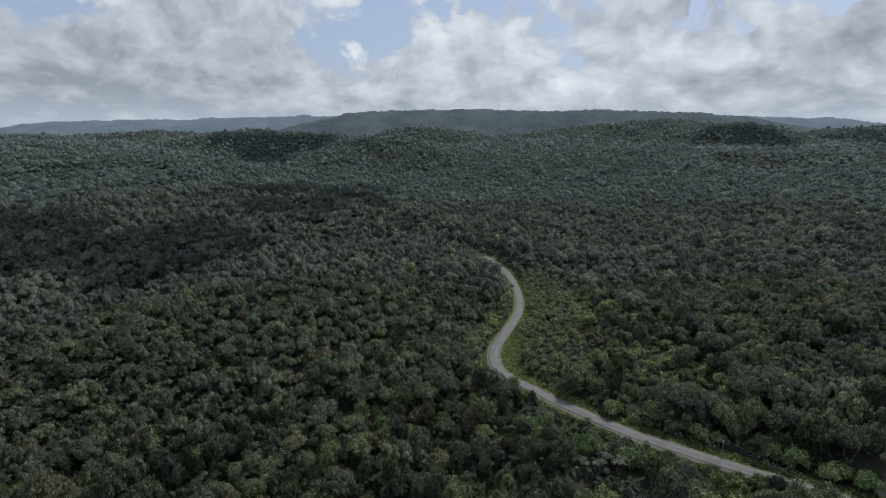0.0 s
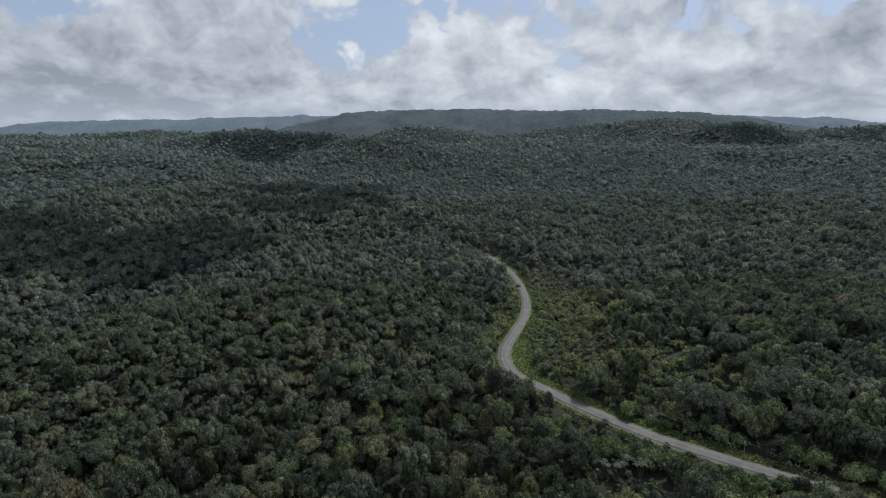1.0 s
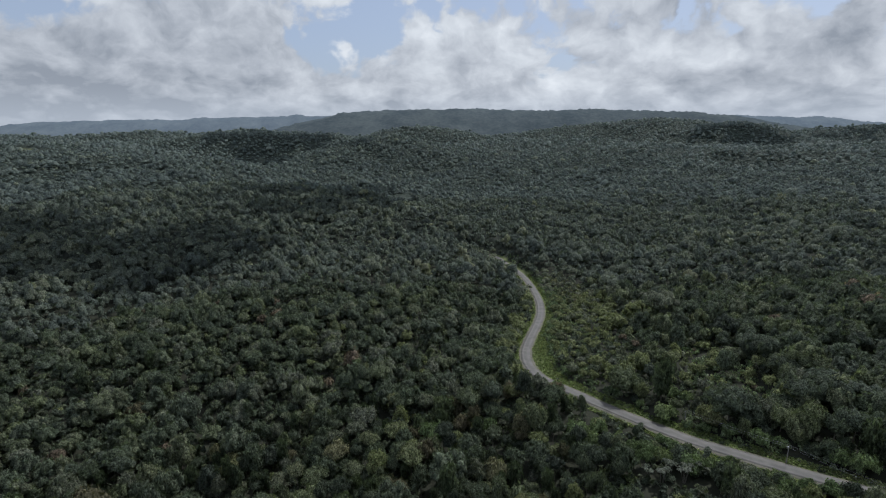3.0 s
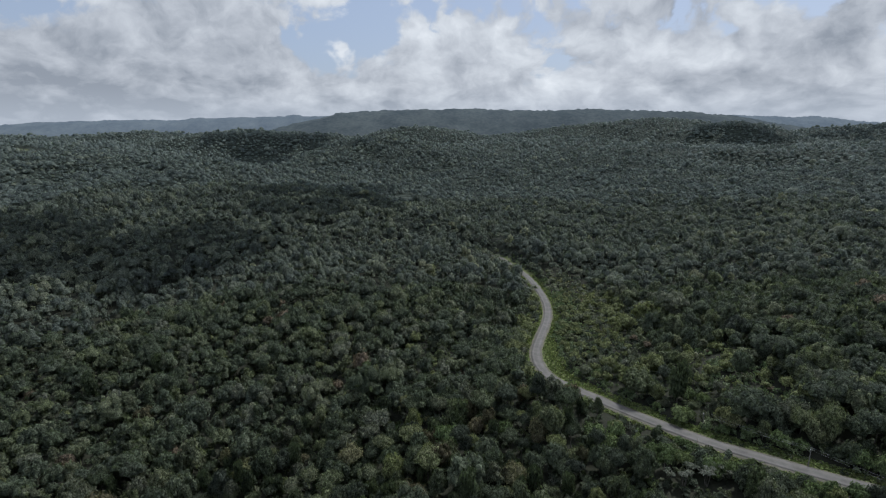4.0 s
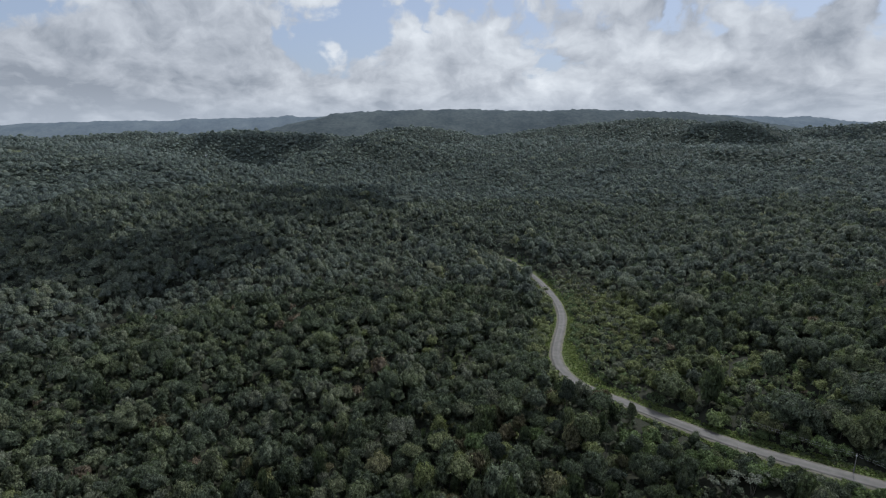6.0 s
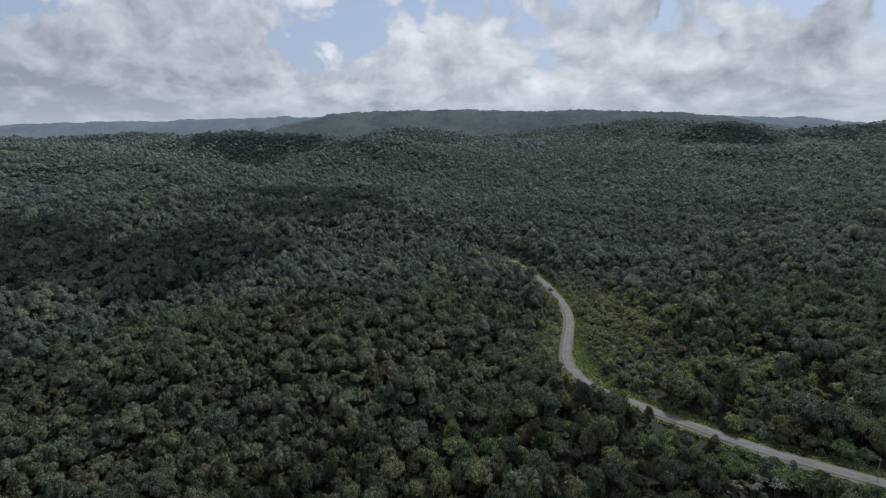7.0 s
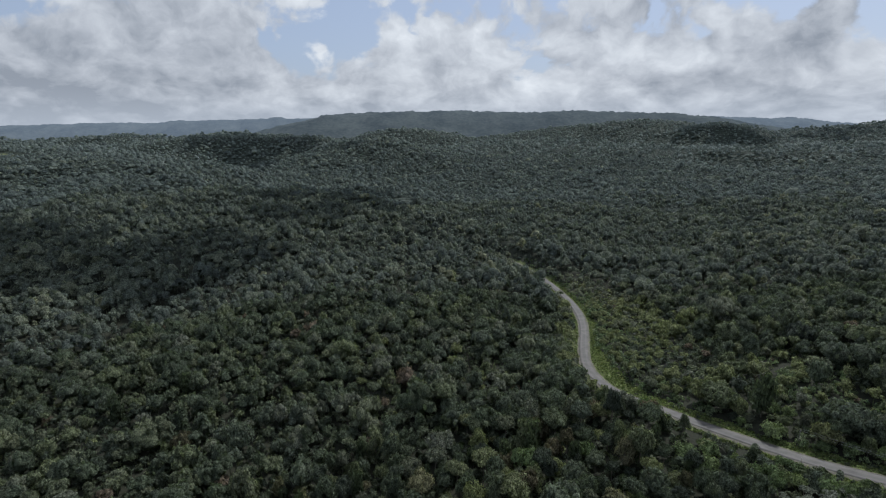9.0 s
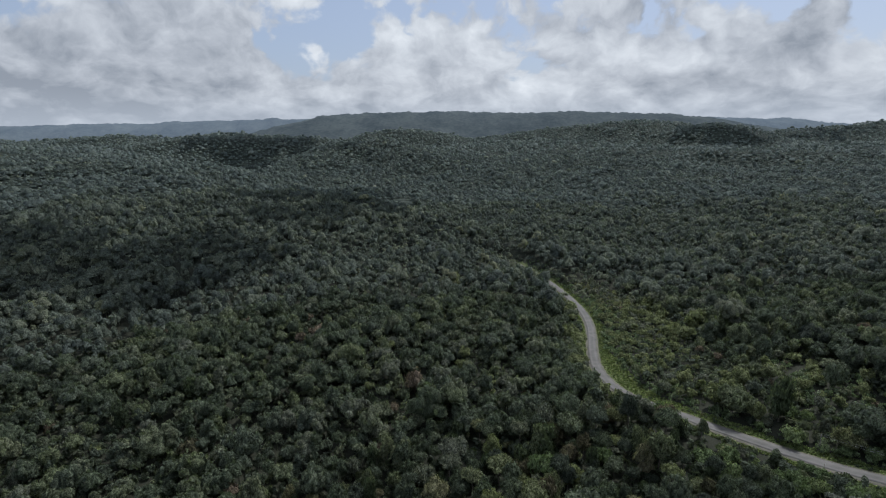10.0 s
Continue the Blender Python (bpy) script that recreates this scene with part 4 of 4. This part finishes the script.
def utility_pole(x, y, turn):
    z = float(ground_at(x, y)[0])
    ob = new("utility_pole")
    ob.location, ob.rotation_euler = (x, y, z), (0, 0, turn)
    tagged(ob, "slim grey concrete utility pole with a crossarm beside the road", "utility pole", group="utility poles along the road")
    bm = bmesh.new()
    rod(bm, (0, 0, -0.4), (0, 0, POLE_HEIGHT), 0.17, 0.10, 10)
    part("post", bm, M_CONCRETE, ob)
    bm = bmesh.new()
    block(bm, (0, 0.12, POLE_HEIGHT - 0.35), (1.8, 0.09, 0.11))
    bmesh.ops.bevel(bm, geom=bm.edges[:], offset=0.012, segments=1, affect="EDGES")
    part("crossarm", bm, M_STEEL, ob, "galvanised steel crossarm")
    for k in (-0.8, 0.8):
        bm = bmesh.new()
        rod(bm, (k, 0.12, POLE_HEIGHT - 0.29), (k, 0.12, POLE_HEIGHT - 0.22), 0.07, 0.07)
        rod(bm, (k, 0.12, POLE_HEIGHT - 0.22), (k, 0.12, POLE_HEIGHT - 0.08), 0.05, 0.03)
        part("insulator", bm, M_GLAZE, ob, "brown porcelain insulator")
    return ob


def cable(a, b, sag):
    bm = bmesh.new()
    pts = [Vector(a).lerp(Vector(b), i / 16) - Vector((0, 0, sag * 4 * (i / 16) * (1 - i / 16))) for i in range(17)]
    for p, q in zip(pts, pts[1:]):
        rod(bm, p, q, 0.022, 0.022, 5)
    me = bpy.data.meshes.new("power_cable")
    bm.to_mesh(me)
    bm.free()
    me.materials.append(M_CABLE)
    tagged(new("power_cable", me), "thin grey overhead power cable strung between poles", "cable", group="power cables")


POLES = [(75.5, 182.0), (97.5, 155.5), (119.5, 126.0), (150.0, 100.0)]
poles = []
for i, (px, py) in enumerate(POLES):
    ax, ay = POLES[max(i - 1, 0)]
    bx, by = POLES[min(i + 1, len(POLES) - 1)]
    poles.append(utility_pole(px, py, math.atan2(by - ay, bx - ax) + math.pi / 2))
bpy.context.view_layer.update()
for p, q in zip(poles, poles[1:]):
    for k in (-0.8, 0.8):
        cable(p.matrix_world @ Vector((k, 0.12, POLE_HEIGHT - 0.08)), q.matrix_world @ Vector((k, 0.12, POLE_HEIGHT - 0.08)), 0.7)


def roadside_post(x, y):
    z = float(ground_at(x, y)[0])
    ob = new("roadside_post")
    ob.location = (x, y, z)
    tagged(ob, "thin weathered wooden post standing at the road's edge", "post")
    bm = bmesh.new()
    rod(bm, (0, 0, -0.3), (0.05, 0, 3.6), 0.075, 0.055, 8)
    part("shaft", bm, M_WOOD, ob)
    bm = bmesh.new()
    rod(bm, (0.05, 0, 3.58), (0.05, 0, 3.68), 0.08, 0.03, 8)
    part("cap", bm, M_STEEL, ob, "small metal cap")


roadside_post(67.2, 170.0)

M_BIGLEAF = foliage("silvery_large_leaves", [(0.0, (0.15, 0.17, 0.12)), (0.5, (0.19, 0.21, 0.155)), (1.0, (0.24, 0.255, 0.20))], gloss=0.45, grain=3.0, gaps=0.0)


def large_leaf_plant(x, y, seed, size):
    """A clump of stems, each with a rosette of long drooping leaves."""
    r = np.random.default_rng(seed)
    z = float(ground_at(x, y)[0])
    ob = new("large_leaf_plant")
    ob.location = (x, y, z)
    tagged(ob, "shrub with rosettes of long silvery green drooping leaves", "shrub", group="large-leaved shrubs near the road")
    for k in range(5):
        a, q = k * 1.3 + r.uniform(0, 0.5), r.uniform(0.4, 1.7) * size
        foot, head = Vector((0.3 * q * math.cos(a), 0.3 * q * math.sin(a), -0.2)), Vector((q * math.cos(a), q * math.sin(a), r.uniform(3.2, 5.2) * size))
        bm = bmesh.new()
        rod(bm, foot, head, 0.09, 0.05, 6)
        part("stem", bm, M_BARK, ob)
        V, Q = [], []
        for j in range(22):
            t, up = j * 2.4 + r.uniform(-0.2, 0.2), r.uniform(0.1, 1.2)
            L, w = r.uniform(0.9, 1.5) * size, r.uniform(0.14, 0.22) * size
            out, side = np.array([math.cos(t), math.sin(t), 0]), np.array([-math.sin(t), math.cos(t), 0])
            n = len(V)
            for u, wide, h in ((0.05, 0.3, 0.05), (0.45, 1.0, 0.42 * up), (0.8, 0.8, 0.30 * up - 0.15), (1.0, 0.1, -0.15 + 0.1 * up)):
                c = np.array(head) + out * L * u * (0.6 + 0.4 * (1.2 - up)) + np.array([0, 0, L * h])
                V += [c - side * w * wide, c + side * w * wide]
            Q += [[n + i * 2, n + i * 2 + 1, n + i * 2 + 3, n + i * 2 + 2] for i in range(3)]
        o = new("leaf_rosette", mesh_of("leaf_rosette", np.array(V), np.array(Q), EMPTY3, M_BIGLEAF))
        o.parent = ob


for i, (px, py, sc) in enumerate(((57.0, 154.0, 1.3), (53.0, 150.5, 1.2), (60.0, 149.5, 1.3), (64.5, 152.0, 1.1), (49.5, 153.0, 1.0))):
    large_leaf_plant(px, py, 60 + i, sc)


# ---- far off on the hills ----
M_WHITE = plain("white_paint", [(0.3, (0.60, 0.60, 0.58)), (0.7, (0.74, 0.74, 0.72))], 2.0)
M_ROOF = plain("pale_sheet_roof", [(0.3, (0.50, 0.52, 0.54)), (0.7, (0.66, 0.67, 0.68))], 0.8, 0.5)


def lattice_mast(x, y, height):
    z = float(ground_at(x, y)[0])
    ob = new("lattice_mast")
    ob.location = (x, y, z)
    tagged(ob, "grey steel lattice mast rising from the forest", "mast")
    steps = 10
    for i in range(steps):
        bm = bmesh.new()
        h0, h1 = height * i / steps, height * (i + 1) / steps
        w0, w1 = 1.9 * (1 - 0.7 * i / steps), 1.9 * (1 - 0.7 * (i + 1) / steps)
        for sx, sy, tx, ty in ((-1, -1, 1, -1), (1, -1, 1, 1), (1, 1, -1, 1), (-1, 1, -1, -1)):
            rod(bm, (sx * w0, sy * w0, h0 - (0.5 if i == 0 else 0)), (sx * w1, sy * w1, h1), 0.10, 0.10, 5)
            rod(bm, (sx * w0, sy * w0, h0), (tx * w1, ty * w1, h1), 0.07, 0.07, 4)
            rod(bm, (sx * w1, sy * w1, h1), (tx * w1, ty * w1, h1), 0.07, 0.07, 4)
        part("section", bm, M_STEEL, ob)
    for a in range(3):
        bm = bmesh.new()
        c, s = math.cos(a * 2.09), math.sin(a * 2.09)
        block(bm, (c * 1.1, s * 1.1, height - 1.6), (0.3, 0.5, 2.2), a * 2.09)
        part("antenna", bm, M_WHITE, ob, "white antenna panel")


def shed(x, y, length, width, turn):
    """A long low farm building with a pitched sheet roof."""
    z = float(ground_at(x, y)[0])
    ob = new("farm_shed")
    ob.location, ob.rotation_euler = (x, y, z), (0, 0, turn)
    tagged(ob, "long pale farm shed with a pitched sheet roof among trees", "shed", group="farm sheds by the far fields")
    bm = bmesh.new()
    block(bm, (0, 0, 1.5), (length, width, 3.8))
    part("wall", bm, M_WHITE, ob)
    bm = bmesh.new()
    L, W = length / 2 + 0.6, width / 2 + 0.8
    v = [bm.verts.new(p) for p in ((-L, -W, 3.2), (L, -W, 3.2), (L, 0, 5.6), (-L, 0, 5.6), (-L, W, 3.2), (L, W, 3.2))]
    bm.faces.new((v[0], v[1], v[2], v[3]))
    bm.faces.new((v[3], v[2], v[5], v[4]))
    bmesh.ops.solidify(bm, geom=bm.faces[:], thickness=0.15)
    part("roof", bm, M_ROOF, ob, "pale sheet metal roof")
    bm = bmesh.new()
    block(bm, (0, -width / 2 - 0.03, 1.2), (3.2, 0.1, 2.4))
    part("door", bm, M_STEEL, ob)


lattice_mast(-552, 1252, 40)
shed(-1320, 1690, 34, 11, 0.2)
shed(-1265, 1720, 26, 10, 0.05)
shed(-1215, 1660, 16, 9, -0.4)


# ---- low clouds overhead that shade parts of the forest ----
M_CLOUD = plain("cloud", [(0.3, (0.72, 0.72, 0.74)), (0.7, (0.82, 0.82, 0.82))], 0.01, 1.0, 0.0)
# each cloud: the height of the ground that it shades, how solid it is, and its heaps there: x, y, radius
CLOUDS = [
    (-25, 0.86, [(-610, 610, 85), (-540, 615, 70), (-470, 560, 72), (-400, 530, 66), (-330, 510, 58), (-290, 465, 42), (-350, 560, 40), (-480, 500, 45), (-262, 520, 40), (-235, 560, 40), (-300, 595, 42), (-560, 540, 60)]),
    (-10, 0.8, [(-245, 725, 46), (-190, 700, 42), (-260, 860, 60), (-170, 770, 58), (-180, 900, 68), (-115, 900, 56), (-105, 805, 42), (-235, 1010, 60), (-160, 1030, 60), (-330, 850, 56)]),
    (40, 0.62, [(-810, 1950, 85), (-690, 1930, 105), (-570, 1900, 100), (-480, 1965, 90), (-520, 1760, 72), (-620, 1820, 90), (-440, 1890, 60), (-240, 1560, 42)]),
    (50, 0.55, [(1150, 2250, 110), (1250, 2150, 110), (1330, 2100, 100), (1180, 2050, 90), (1070, 1850, 60)]),
    (50, 0.42, [(1850, 2500, 130), (2030, 2520, 130), (2200, 2560, 130), (1980, 2400, 100)]),
]


def cloud(sz, full, spots):
    """A heap of billows, 900 m up."""
    up = TO_SUN * (900.0 / TO_SUN.z)
    bm = bmesh.new()
    r = random.Random(int(spots[0][0]))
    cx, cy = spots[0][:2]
    for x, y, rad in spots:
        billows = [(0.0, 0.0, full)]
        for k in range(6):
            a = k * 1.05 + r.uniform(-0.4, 0.4)
            billows.append((0.72 * math.cos(a), 0.72 * math.sin(a), r.uniform(0.25, 0.5) * full))
        for bx, by, q in billows:
            m = Matrix.Translation((x - cx + bx * rad, y - cy + by * rad, r.uniform(0, 0.2) * rad)) @ Matrix.Diagonal((1, 1, 0.6, 1))
            bmesh.ops.create_icosphere(bm, subdivisions=2, radius=q * rad, matrix=m)
    me = bpy.data.meshes.new("cloud")
    bm.to_mesh(me)
    bm.free()
    me.polygons.foreach_set("use_smooth", [True] * len(me.polygons))
    me.materials.append(M_CLOUD)
    ob = new("cloud", me)
    ob.location = Vector((cx, cy, sz)) + up
    tagged(ob, "low white cumulus cloud drifting above the forest", "cloud", kind="structure")


for row in CLOUDS:
    cloud(*row)
